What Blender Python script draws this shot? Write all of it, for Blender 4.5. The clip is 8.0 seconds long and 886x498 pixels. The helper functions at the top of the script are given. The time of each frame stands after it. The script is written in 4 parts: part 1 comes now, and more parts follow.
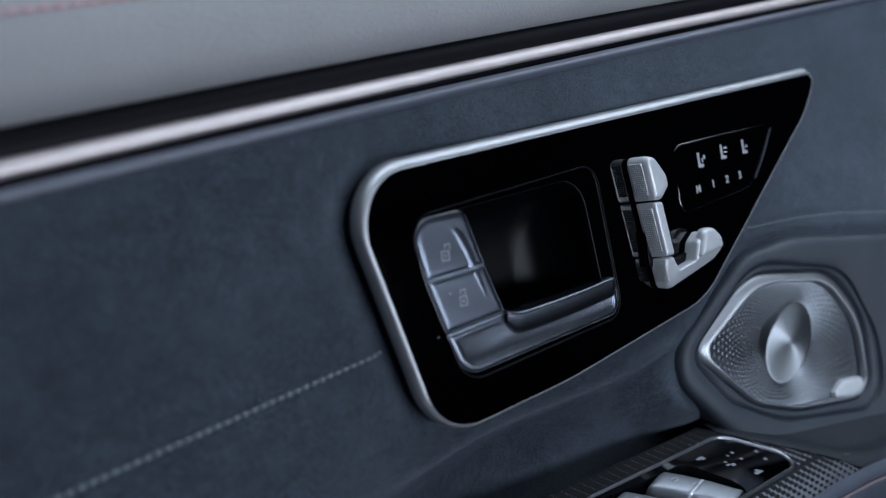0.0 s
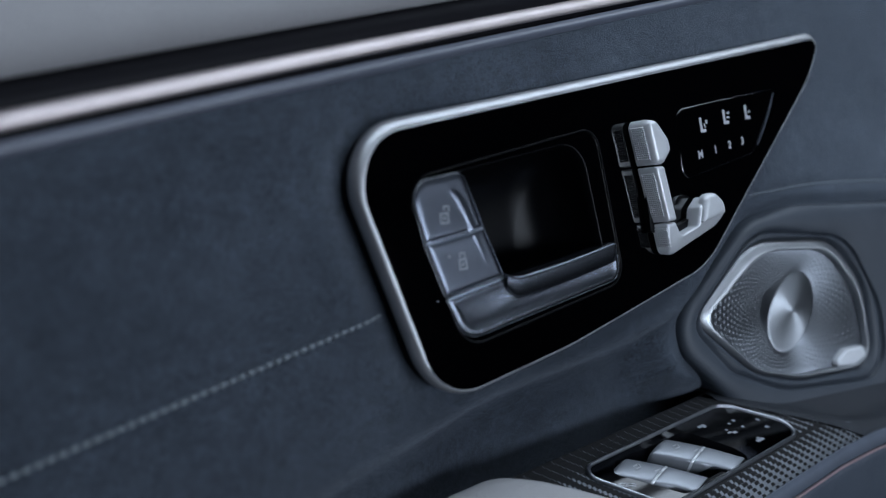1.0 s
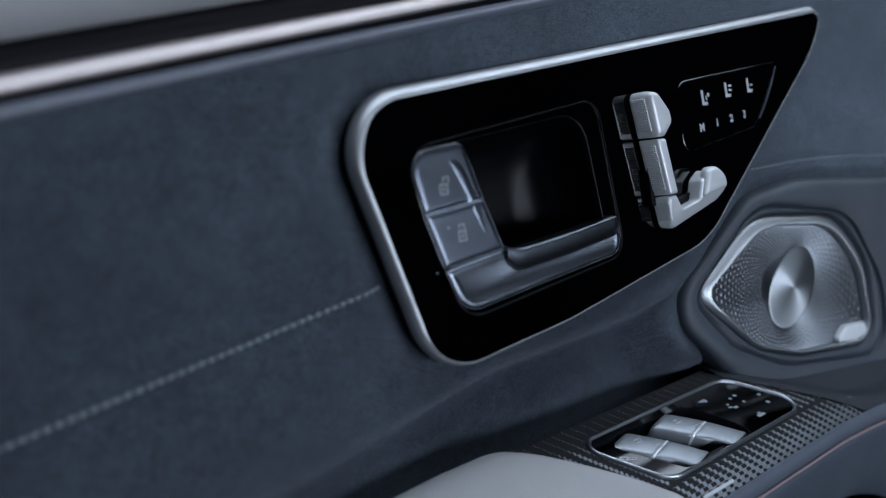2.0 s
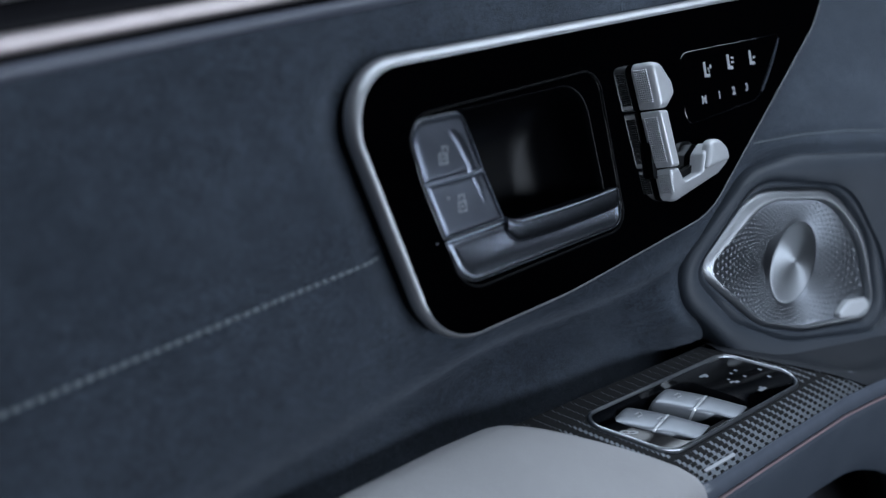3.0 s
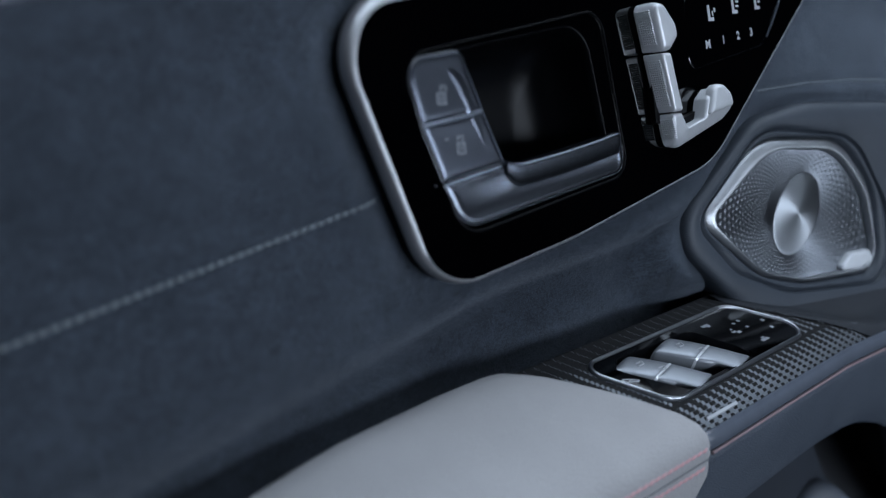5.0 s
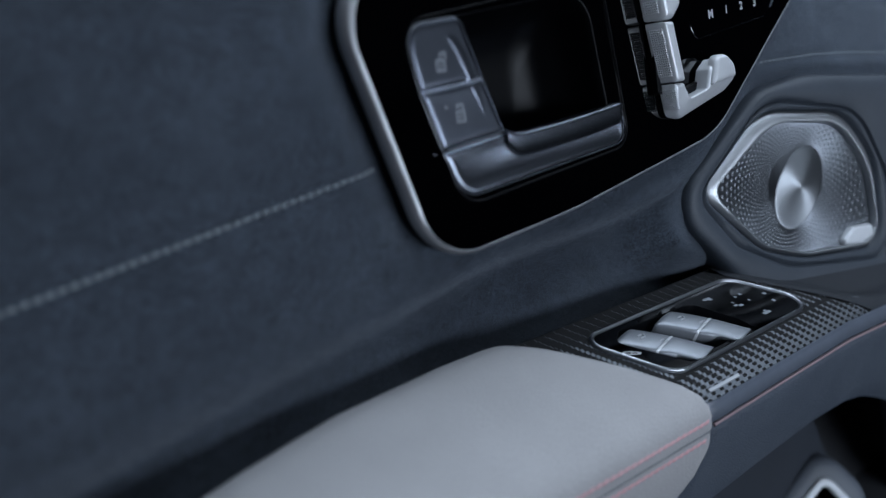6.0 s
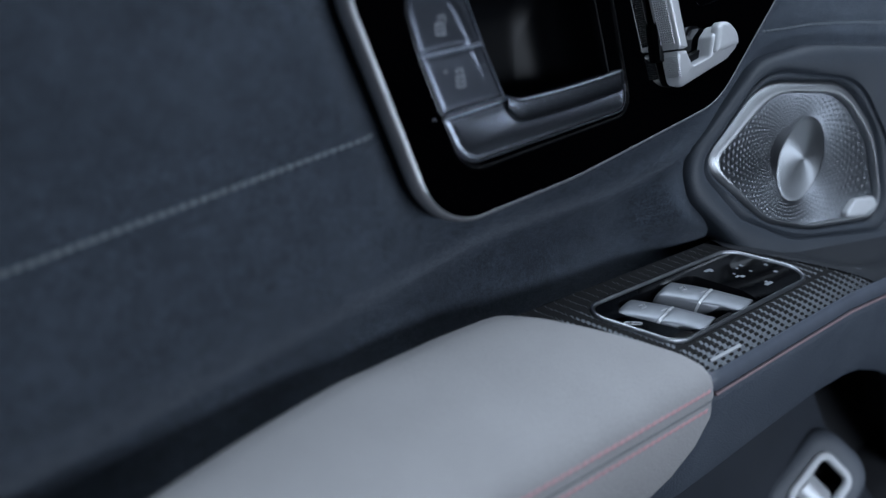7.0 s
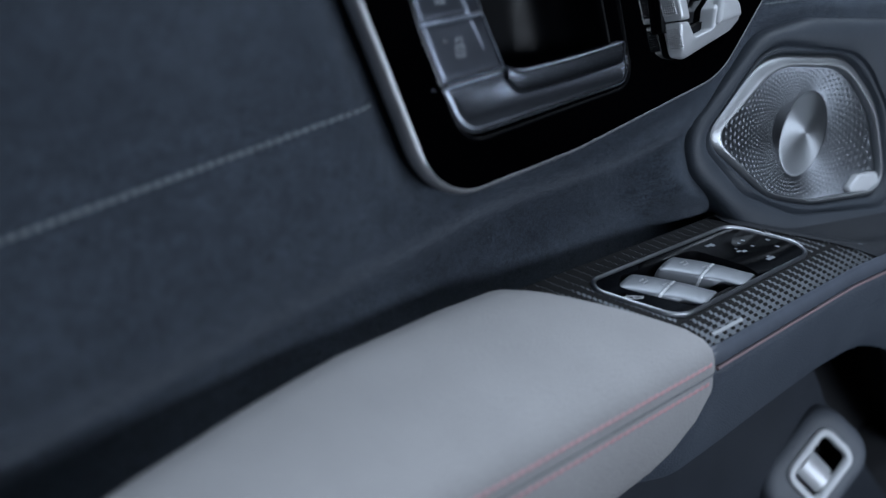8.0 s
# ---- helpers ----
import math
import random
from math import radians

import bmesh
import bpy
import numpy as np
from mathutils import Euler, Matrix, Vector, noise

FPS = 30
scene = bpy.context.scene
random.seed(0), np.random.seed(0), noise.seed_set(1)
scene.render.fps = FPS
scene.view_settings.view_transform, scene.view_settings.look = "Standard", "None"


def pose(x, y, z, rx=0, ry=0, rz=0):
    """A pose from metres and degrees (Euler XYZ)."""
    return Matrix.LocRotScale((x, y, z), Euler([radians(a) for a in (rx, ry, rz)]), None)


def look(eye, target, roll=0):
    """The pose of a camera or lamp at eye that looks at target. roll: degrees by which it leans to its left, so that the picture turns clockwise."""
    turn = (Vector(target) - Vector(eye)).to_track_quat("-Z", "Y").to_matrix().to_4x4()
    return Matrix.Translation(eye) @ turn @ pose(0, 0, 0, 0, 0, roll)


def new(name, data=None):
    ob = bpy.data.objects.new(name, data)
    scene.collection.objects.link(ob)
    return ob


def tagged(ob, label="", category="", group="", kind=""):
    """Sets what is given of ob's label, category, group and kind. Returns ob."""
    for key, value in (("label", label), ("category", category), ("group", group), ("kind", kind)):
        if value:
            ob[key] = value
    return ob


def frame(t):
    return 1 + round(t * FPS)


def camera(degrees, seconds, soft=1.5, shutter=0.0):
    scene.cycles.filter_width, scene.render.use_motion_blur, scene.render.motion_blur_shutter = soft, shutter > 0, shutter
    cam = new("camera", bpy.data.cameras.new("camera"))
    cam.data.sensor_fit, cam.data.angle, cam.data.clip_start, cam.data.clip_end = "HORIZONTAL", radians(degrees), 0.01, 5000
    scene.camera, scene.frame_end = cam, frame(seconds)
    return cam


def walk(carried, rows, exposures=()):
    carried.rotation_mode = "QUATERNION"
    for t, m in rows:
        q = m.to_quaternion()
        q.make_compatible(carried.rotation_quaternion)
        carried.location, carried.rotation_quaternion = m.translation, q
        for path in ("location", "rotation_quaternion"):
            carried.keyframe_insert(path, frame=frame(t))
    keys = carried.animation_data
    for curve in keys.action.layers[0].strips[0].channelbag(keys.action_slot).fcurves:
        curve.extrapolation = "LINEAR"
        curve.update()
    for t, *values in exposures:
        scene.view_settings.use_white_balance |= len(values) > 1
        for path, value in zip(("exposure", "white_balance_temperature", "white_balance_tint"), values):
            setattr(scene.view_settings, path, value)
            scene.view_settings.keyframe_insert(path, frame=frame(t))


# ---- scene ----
# Inside of a car door. World: x runs forward along the door, y goes outward through it, z is up. Metres.
cam = camera(55.0, 8.0, soft=1.35)
cam.data.dof.use_dof = True
cam.data.dof.focus_distance = 0.415
cam.data.dof.aperture_fstop = 4.6
ROWS = [
    (0.0, -0.24492, -0.21084, 0.95786, 65.133, -11.011, -38.755),
    (0.5, -0.24371, -0.2106, 0.95281, 64.526, -10.95, -38.863),
    (1.0, -0.2426, -0.21025, 0.94861, 63.936, -10.907, -38.947),
    (1.5, -0.24188, -0.21027, 0.94528, 63.461, -10.838, -39.024),
    (3.0, -0.23995, -0.20991, 0.93528, 61.987, -10.781, -39.225),
    (3.5, -0.23918, -0.20973, 0.93181, 61.524, -10.734, -39.309),
    (4.0, -0.23893, -0.21007, 0.92868, 61.104, -10.704, -39.365),
    (4.5, -0.23828, -0.20987, 0.92574, 60.595, -10.673, -39.446),
    (6.0, -0.23656, -0.21027, 0.91599, 59.031, -10.519, -39.65),
    (6.5, -0.2363, -0.21036, 0.91277, 58.515, -10.512, -39.728),
    (7.0, -0.23577, -0.21047, 0.90886, 57.915, -10.5, -39.812),
    (7.5, -0.23508, -0.21071, 0.90584, 57.36, -10.445, -39.846),
    (8.0, -0.23498, -0.21097, 0.90337, 56.894, -10.4, -39.915),
]
walk(cam, [(t, pose(x, y, z, rx, ry, rz)) for t, x, y, z, rx, ry, rz in ROWS], exposures=[(0.0, 0.0), (8.0, 0.0)])

# ---- light: an overcast sky through the glass roof and the side window
world = bpy.data.worlds.new("world")
scene.world = world
world.use_nodes = True
sky = world.node_tree.nodes.new("ShaderNodeTexSky")
sky.sky_type, sky.sun_disc, sky.sun_elevation, sky.sun_rotation = "NISHITA", False, radians(50), radians(30)
world.node_tree.links.new(sky.outputs[0], world.node_tree.nodes["Background"].inputs[0])
world.node_tree.nodes["Background"].inputs[1].default_value = 0.06


def area(name, eye, target, sx, sy, watts, colour):
    data = bpy.data.lights.new(name, "AREA")
    data.shape, data.size, data.size_y, data.energy, data.color = "RECTANGLE", sx, sy, watts, colour
    ob = new(name, data)
    ob.matrix_world = look(eye, target)
    return ob


area("roof_glass_light", (0.33, -0.07, 1.52), (0.33, -0.06, 0.0), 1.2, 0.30, 5.8, (0.71, 0.84, 1.0))
area("side_window_light", (0.25, 0.30, 1.30), (0.1, -0.5, 0.78), 1.3, 0.40, 6.5, (0.72, 0.85, 1.0))
area("far_window_light", (0.34, -1.58, 1.16), (0.34, 0.0, 0.76), 1.3, 0.56, 33.0, (0.725, 0.835, 1.0))

# ---- materials


def node(m, kind, **values):
    n = m.node_tree.nodes.new(kind)
    for key, value in values.items():
        n.inputs[key.replace("_", " ")].default_value = value
    return n


def base(name, colour, rough, metal=0.0):
    m = bpy.data.materials.new(name)
    m.use_nodes = True
    b = m.node_tree.nodes["Principled BSDF"]
    b.inputs["Base Color"].default_value = (*colour, 1)
    b.inputs["Roughness"].default_value = rough
    b.inputs["Metallic"].default_value = metal
    return m, b


def vary(m, b, dark, light, scale, detail=4.0, low=0.35, high=0.65, stretch=None):
    """Mottles the base colour between two tones with a noise of that scale."""
    tc = m.node_tree.nodes.new("ShaderNodeTexCoord")
    n = node(m, "ShaderNodeTexNoise", Scale=scale, Detail=detail, Roughness=0.6)
    src = tc.outputs["Object"]
    if stretch:
        mp = m.node_tree.nodes.new("ShaderNodeMapping")
        mp.inputs["Scale"].default_value = stretch
        m.node_tree.links.new(src, mp.inputs[0])
        src = mp.outputs[0]
    m.node_tree.links.new(src, n.inputs["Vector"])
    r = m.node_tree.nodes.new("ShaderNodeValToRGB")
    r.color_ramp.elements[0].position, r.color_ramp.elements[0].color = low, (*dark, 1)
    r.color_ramp.elements[1].position, r.color_ramp.elements[1].color = high, (*light, 1)
    m.node_tree.links.new(n.outputs["Fac"], r.inputs[0])
    m.node_tree.links.new(r.outputs[0], b.inputs["Base Color"])
    return tc, r


def bump(m, b, scale, strength, distance, kind="noise"):
    tc = m.node_tree.nodes.new("ShaderNodeTexCoord")
    if kind == "noise":
        n = node(m, "ShaderNodeTexNoise", Scale=scale, Detail=5.0, Roughness=0.7)
        out = n.outputs["Fac"]
    else:
        n = node(m, "ShaderNodeTexVoronoi", Scale=scale)
        out = n.outputs["Distance"]
    m.node_tree.links.new(tc.outputs["Object"], n.inputs["Vector"])
    bp = node(m, "ShaderNodeBump", Strength=strength, Distance=distance)
    m.node_tree.links.new(out, bp.inputs["Height"])
    m.node_tree.links.new(bp.outputs[0], b.inputs["Normal"])


def suede():
    m, b = base("suede", (0.04, 0.05, 0.065), 0.95)
    tc, ramp = vary(m, b, (0.0198, 0.0254, 0.035), (0.0400, 0.0503, 0.066), 20.0, 5.0, 0.26, 0.74)
    fine = node(m, "ShaderNodeTexNoise", Scale=1000.0, Detail=3.0)
    m.node_tree.links.new(tc.outputs["Object"], fine.inputs["Vector"])
    spread = node(m, "ShaderNodeMapRange", From_Min=0.32, From_Max=0.68, To_Min=0.2, To_Max=0.8)
    m.node_tree.links.new(fine.outputs["Fac"], spread.inputs["Value"])
    mix = m.node_tree.nodes.new("ShaderNodeMixRGB")
    mix.blend_type = "OVERLAY"
    mix.inputs[0].default_value = 1.0
    m.node_tree.links.new(ramp.outputs[0], mix.inputs[1])
    m.node_tree.links.new(spread.outputs[0], mix.inputs[2])
    pile = node(m, "ShaderNodeTexNoise", Scale=110.0, Detail=6.0, Roughness=0.72)
    m.node_tree.links.new(tc.outputs["Object"], pile.inputs["Vector"])
    brush = node(m, "ShaderNodeMapRange", From_Min=0.3, From_Max=0.7, To_Min=0.3, To_Max=0.7)
    m.node_tree.links.new(pile.outputs["Fac"], brush.inputs["Value"])
    stroke = m.node_tree.nodes.new("ShaderNodeMixRGB")
    stroke.blend_type = "OVERLAY"
    stroke.inputs[0].default_value = 0.8
    m.node_tree.links.new(mix.outputs[0], stroke.inputs[1])
    m.node_tree.links.new(brush.outputs[0], stroke.inputs[2])
    m.node_tree.links.new(stroke.outputs[0], b.inputs["Base Color"])
    b.inputs["Sheen Weight"].default_value = 0.22
    b.inputs["Sheen Roughness"].default_value = 0.5
    b.inputs["Sheen Tint"].default_value = (0.75, 0.85, 1.0, 1)
    b.inputs["Specular IOR Level"].default_value = 0.15
    bump(m, b, 1300.0, 1.0, 0.001)
    return m


def leather(name, dark, light, rough=0.5, grain=900.0, strength=0.25):
    m, b = base(name, light, rough)
    vary(m, b, dark, light, 30.0, 5.0, 0.3, 0.7)
    b.inputs["Specular IOR Level"].default_value = 0.35
    bump(m, b, grain, strength, 0.0004, "cells")
    return m


def plain(name, colour, rough, metal=0.0, grain=0.0):
    m, b = base(name, colour, rough, metal)
    vary(m, b, tuple(c * 0.93 for c in colour), tuple(min(1, c * 1.05) for c in colour), 60.0)
    if grain:
        bump(m, b, 2500.0, grain, 0.0002)
    return m


SUEDE = suede()
GREY = leather("grey_leather", (0.290, 0.286, 0.291), (0.320, 0.316, 0.321), 0.72, 900.0, 0.5)
DARK = leather("dark_leather", (0.0275, 0.0342, 0.0445), (0.037, 0.0452, 0.0575), 0.55, 1100.0, 0.3)
LOWER = leather("dark_plastic", (0.0165, 0.0207, 0.0285), (0.0235, 0.0292, 0.0395), 0.6, 1300.0, 0.3)
SKIRT = leather("grained_leather", (0.053, 0.065, 0.085), (0.071, 0.086, 0.109), 0.5, 1100.0, 1.0)
PLATE = leather("grey_switch_plate", (0.075, 0.086, 0.104), (0.093, 0.106, 0.127), 0.5, 1400.0, 0.3)
GLOSS, gb = base("black_gloss", (0.0004, 0.0004, 0.0006), 0.03)
gb.inputs["IOR"].default_value = 1.6
CHROME = plain("satin_chrome", (0.36, 0.365, 0.38), 0.43, 0.82)
RIM = plain("satin_aluminium", (0.40, 0.418, 0.44), 0.46, 1.0)
THIN = plain("thin_metal_frame", (0.36, 0.38, 0.41), 0.33, 1.0)
CUT = plain("bright_cut_metal", (0.66, 0.69, 0.74), 0.36, 1.0)
ICON = plain("dim_print", (0.19, 0.205, 0.23), 0.5)
ROSE = plain("rose_metal_strip", (0.56, 0.495, 0.485), 0.55, 0.85)
RAIL = plain("blue_grey_lacquer", (0.068, 0.076, 0.10), 0.36)
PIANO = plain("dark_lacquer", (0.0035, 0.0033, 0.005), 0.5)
CUP = plain("black_cup_plastic", (0.0018, 0.002, 0.0027), 0.34, 0.0, 0.1)
GRAPHITE = plain("graphite_metal", (0.080, 0.089, 0.108), 0.29, 1.0, 0.1)
LEVER = plain("graphite_lever_metal", (0.132, 0.146, 0.172), 0.27, 1.0, 0.1)
SILVER = plain("silver_plastic", (0.50, 0.515, 0.54), 0.42, 0.4, 0.1)
MATT = plain("matt_silver", (0.50, 0.515, 0.54), 0.55, 0.3)
BRIGHT = plain("bright_metal", (0.66, 0.68, 0.71), 0.38, 0.5, 0.1)
KNURL = plain("knurled_silver", (0.46, 0.475, 0.50), 0.36, 0.5)
WHITE = plain("white_print", (0.30, 0.312, 0.333), 0.5)
GREYPRINT = plain("grey_print", (0.16, 0.175, 0.20), 0.5)
THREAD = plain("grey_thread", (0.185, 0.212, 0.234), 0.8)
PINK = plain("coral_thread", (0.50, 0.275, 0.295), 0.75)
PIPE = plain("muted_coral_piping", (0.21, 0.148, 0.158), 0.6)
SEAM = plain("grey_seam", (0.13, 0.135, 0.145), 0.7)
TRIM = plain("satin_edge_trim", (0.082, 0.094, 0.118), 0.26)
TAG = plain("pale_tag", (0.34, 0.355, 0.38), 0.5)
WARP = plain("silver_weave", (0.145, 0.157, 0.176), 0.42, 0.7)
ROCK = plain("silver_rocker", (0.21, 0.224, 0.247), 0.36, 0.5, 0.1)
WEFT = plain("black_weave", (0.0025, 0.0027, 0.0036), 0.7)
WEFT.node_tree.nodes["Principled BSDF"].inputs["Specular IOR Level"].default_value = 0.15
# the pod's dark leather again, coloured darker for the shade on the deck
DECK = leather("shaded_deck_leather", (0.0075, 0.0098, 0.0142), (0.0105, 0.0135, 0.019), 0.62, 1200.0, 0.3)
POCKET = plain("black_pocket_plastic", (0.010, 0.011, 0.014), 0.7)
SHELL = plain("dark_cabin", (0.003, 0.0032, 0.004), 0.95)


def brushed(name, colour, rough, amount, turn=0.0):
    """Metal turned on a lathe: the brushing runs round the local z axis."""
    m, b = base(name, colour, rough, 1.0)
    t = m.node_tree.nodes.new("ShaderNodeTangent")
    t.direction_type, t.axis = "RADIAL", "Z"
    b.inputs["Anisotropic"].default_value = amount
    b.inputs["Anisotropic Rotation"].default_value = turn
    m.node_tree.links.new(t.outputs[0], b.inputs["Tangent"])
    return m


TURNED = brushed("turned_metal", (0.27, 0.286, 0.306), 0.48, 0.8, 0.37)
GRILLE = brushed("grille_metal", (0.15, 0.162, 0.18), 0.42, 0.8, 0.0)
STUD = brushed("stud_metal", (0.14, 0.152, 0.168), 0.46, 0.75, 0.0)

for dull, level in ((SHELL, 0.0), (CUP, 0.09), (PIANO, 0.08), (WEFT, 0.2)):
    dull.node_tree.nodes["Principled BSDF"].inputs["Specular IOR Level"].default_value = level

# ---- mesh helpers


def rpoly(corners, seg=8):
    """A closed outline, counter-clockwise, from corners (x, y, radius)."""
    pts, n = [], len(corners)
    for i, (x, y, r) in enumerate(corners):
        p = Vector((x, y))
        a = (Vector(corners[i - 1][:2]) - p)
        c = (Vector(corners[(i + 1) % n][:2]) - p)
        la, lc = a.length, c.length
        a, c = a / la, c / lc
        half = math.acos(max(-1, min(1, a.dot(c)))) / 2
        if r <= 0 or half > 1.55:
            pts.append(p)
            continue
        t = min(r / math.tan(half), 0.49 * la, 0.49 * lc)
        r = t * math.tan(half)
        mid = p + (a + c).normalized() * (r / math.sin(half))
        p0, p1 = p + a * t - mid, p + c * t - mid
        full = math.atan2(p0.x * p1.y - p0.y * p1.x, p0.dot(p1))
        for k in range(seg + 1):
            th = full * k / seg
            pts.append(mid + Vector((p0.x * math.cos(th) - p0.y * math.sin(th), p0.x * math.sin(th) + p0.y * math.cos(th))))
    return pts


def inset(pts, d):
    out, n = [], len(pts)
    for i in range(n):
        t = pts[(i + 1) % n] - pts[i - 1]
        t = t.normalized() if t.length > 1e-9 else Vector((1, 0))
        out.append(pts[i] + Vector((-t.y, t.x)) * d)
    return out


def ring(pts, d, w):
    return [Vector((p.x, p.y, w)) / 1000 for p in inset(pts, d)]


def ring_wide(pts, d, w, least):
    """A ring like ring(), drawn in by less where the outline faces down or forward."""
    out, n = [], len(pts)
    for i in range(n):
        t = pts[(i + 1) % n] - pts[i - 1]
        t = t.normalized() if t.length > 1e-9 else Vector((1, 0))
        k = least + (1 - least) * smooth01((-0.35 * t.y - 0.8 * t.x + 0.55) / 1.2)
        out.append(Vector((pts[i].x - t.y * d * k, pts[i].y + t.x * d * k, w)) / 1000)
    return out


def shrink(pts, f, w, towards=(0, 0)):
    """The outline drawn in by f on its middle, which moves over as it shrinks."""
    c = sum(pts, Vector((0, 0))) / len(pts) + Vector(towards) * (1 - f)
    return [Vector((*(c + (p - c) * f), w)) / 1000 for p in pts]


def skin(bm, loops, closed=True, first=False, last=False):
    rows = [[bm.verts.new(p) for p in lp] for lp in loops]
    n = len(rows[0])
    for a, b in zip(rows, rows[1:]):
        for i in range(n if closed else n - 1):
            j = (i + 1) % n
            bm.faces.new((a[i], a[j], b[j], b[i]))
    if first:
        bm.faces.new(list(reversed(rows[0])))
    if last:
        bm.faces.new(rows[-1])
    return rows


def mesh_of(bm, material, smooth=True, angle=40.0):
    bmesh.ops.recalc_face_normals(bm, faces=bm.faces)
    me = bpy.data.meshes.new("mesh")
    for f in bm.faces:
        f.smooth = smooth
    if smooth:
        for e in bm.edges:
            if len(e.link_faces) == 2 and e.calc_face_angle(0) > radians(angle):
                e.smooth = False
    bm.to_mesh(me)
    bm.free()
    me.materials.append(material)
    return me


def part(name, bm, material, parent=None, label="", m=None, smooth=True, angle=40.0):
    me = mesh_of(bm, material, smooth, angle) if not isinstance(bm, bpy.types.Mesh) else bm
    ob = new(name, me)
    ob.parent = parent
    if m is not None:
        ob.matrix_basis = m
    if label:
        ob["label"] = label
    return ob


def thing(name, label, category, m=None, group="", kind=""):
    ob = tagged(new(name), label, category, group, kind)
    ob.empty_display_size = 0.02
    ob.matrix_basis = m if m is not None else Matrix()
    return ob


def draw_in(corners, d):
    """The corners of an outline moved in by d, with their radii."""
    out, n = [], len(corners)
    for i, (x, y, r) in enumerate(corners):
        p = Vector((x, y))
        a = (p - Vector(corners[i - 1][:2])).normalized()
        c = (Vector(corners[(i + 1) % n][:2]) - p).normalized()
        na, nc = Vector((-a.y, a.x)), Vector((-c.y, c.x))
        turn = a.x * c.y - a.y * c.x
        k = na + nc
        k = k / max(0.2, k.dot(na))
        q = p + k * d
        out.append((q.x, q.y, max(0.12, r - d if turn > 0 else r + d)))
    return out


def loop_at(corners, d, w, seg=6):
    return [Vector((p.x, p.y, w)) / 1000 for p in rpoly(draw_in(corners, d), seg)]


def block(corners, w0, w1, bev, seg=6):
    """A prism on a rounded outline, in millimetres, with a rounded upper edge."""
    bm = bmesh.new()
    loops = [loop_at(corners, d * bev, w, seg) for d, w in ((0, w0), (0, w1 - bev), (0.1, w1 - bev * 0.55), (0.32, w1 - bev * 0.2), (0.65, w1 - bev * 0.04), (1.0, w1))]
    loops.append(loop_at(corners, bev + 0.2, w1 + 0.005, seg))
    skin(bm, loops, True, True, True)
    return bm


def sweep(points, radius, seg=8, squash=1.0):
    """A round cord through points given in millimetres."""
    bm = bmesh.new()
    loops = []
    n = len(points)
    for i, p in enumerate(points):
        t = (Vector(points[min(n - 1, i + 1)]) - Vector(points[max(0, i - 1)])).normalized()
        s = t.cross(Vector((0, 0, 1)))
        s = s.normalized() if s.length > 1e-6 else Vector((1, 0, 0))
        up = s.cross(t)
        loops.append([(Vector(p) + radius * (s * math.cos(a) + up * squash * math.sin(a))) / 1000 for a in [2 * math.pi * k / seg for k in range(seg)]])
    skin(bm, loops, True, True, True)
    return bm


def stitch_mesh(length, radius, material):
    """One stitch: a short plump thread along x, sunk at both ends. Millimetres."""
    pts = []
    for k in range(7):
        s = k / 6
        pts.append((length * (s - 0.5), 0, radius * (0.55 * math.sin(math.pi * s) - 0.25)))
    bm = bmesh.new()
    loops = []
    for k, p in enumerate(pts):
        r = radius * (0.45 + 0.55 * math.sin(math.pi * k / 6))
        loops.append([(Vector(p) + Vector((0, r * math.cos(a), r * math.sin(a)))) / 1000 for a in [2 * math.pi * j / 6 for j in range(6)]])
    skin(bm, loops, True, True, True)
    return mesh_of(bm, material)


def smooth01(x):
    x = max(0.0, min(1.0, x))
    return x * x * (3 - 2 * x)


def along(table, x):
    """Smooth interpolation in a table of (x, value), x falling or rising."""
    xs = sorted(table)
    if x <= xs[0][0]:
        return xs[0][1]
    for (a, va), (b, vb) in zip(xs, xs[1:]):
        if x <= b:
            return va + (vb - va) * (x - a) / (b - a)
    return xs[-1][1]


# Frame of the upper door: u forward, v up the sloping face, w out of it into the cabin (millimetres).
EU = Vector((0.99990, -0.01422, 0.0))
EV = Vector((0.00651, 0.45728, 0.88930))
EW = EU.cross(EV)
DOOR = Matrix.Translation((0, 0.00817, 0.8)) @ Matrix((EU, EV, EW)).transposed().to_4x4()
SHEAR = 0.165  # the belt line, the seams and the lower fold climb forward by this much


def polar(corners, n=144):
    """Distance from the centre to a rounded outline, by even angles."""
    pts = rpoly(corners, 10)
    out = []
    for k in range(n):
        th = 2 * math.pi * k / n
        d = Vector((math.cos(th), math.sin(th)))
        best = 1.0
        for i in range(len(pts)):
            p, q = pts[i], pts[(i + 1) % len(pts)]
            e = q - p
            den = d.x * e.y - d.y * e.x
            if abs(den) < 1e-9:
                continue
            t = (p.x * e.y - p.y * e.x) / den
            s = (p.x * d.y - p.y * d.x) / den
            if t > 0 and -1e-6 <= s <= 1 + 1e-6:
                best = max(best, t)
        out.append(best)
    return out


def lift_left(x):
    """The pod's edge stands up towards the panel, where the lining meets it."""
    return 6.5 * smooth01((-20 - x) / 60)


def lifted(loop, share):
    for p in loop:
        p.z += 0.5 * share * lift_left(p.x * 1000) / 1000
    return loop


def polar_ring(r, add, z):
    n = len(r)
    return [Vector(((r[k] + add) * math.cos(2 * math.pi * k / n), (r[k] + add) * math.sin(2 * math.pi * k / n), z)) / 1000 for k in range(n)]


def polar_mix(a, b, f):
    return [x + (y - x) * f for x, y in zip(a, b)]


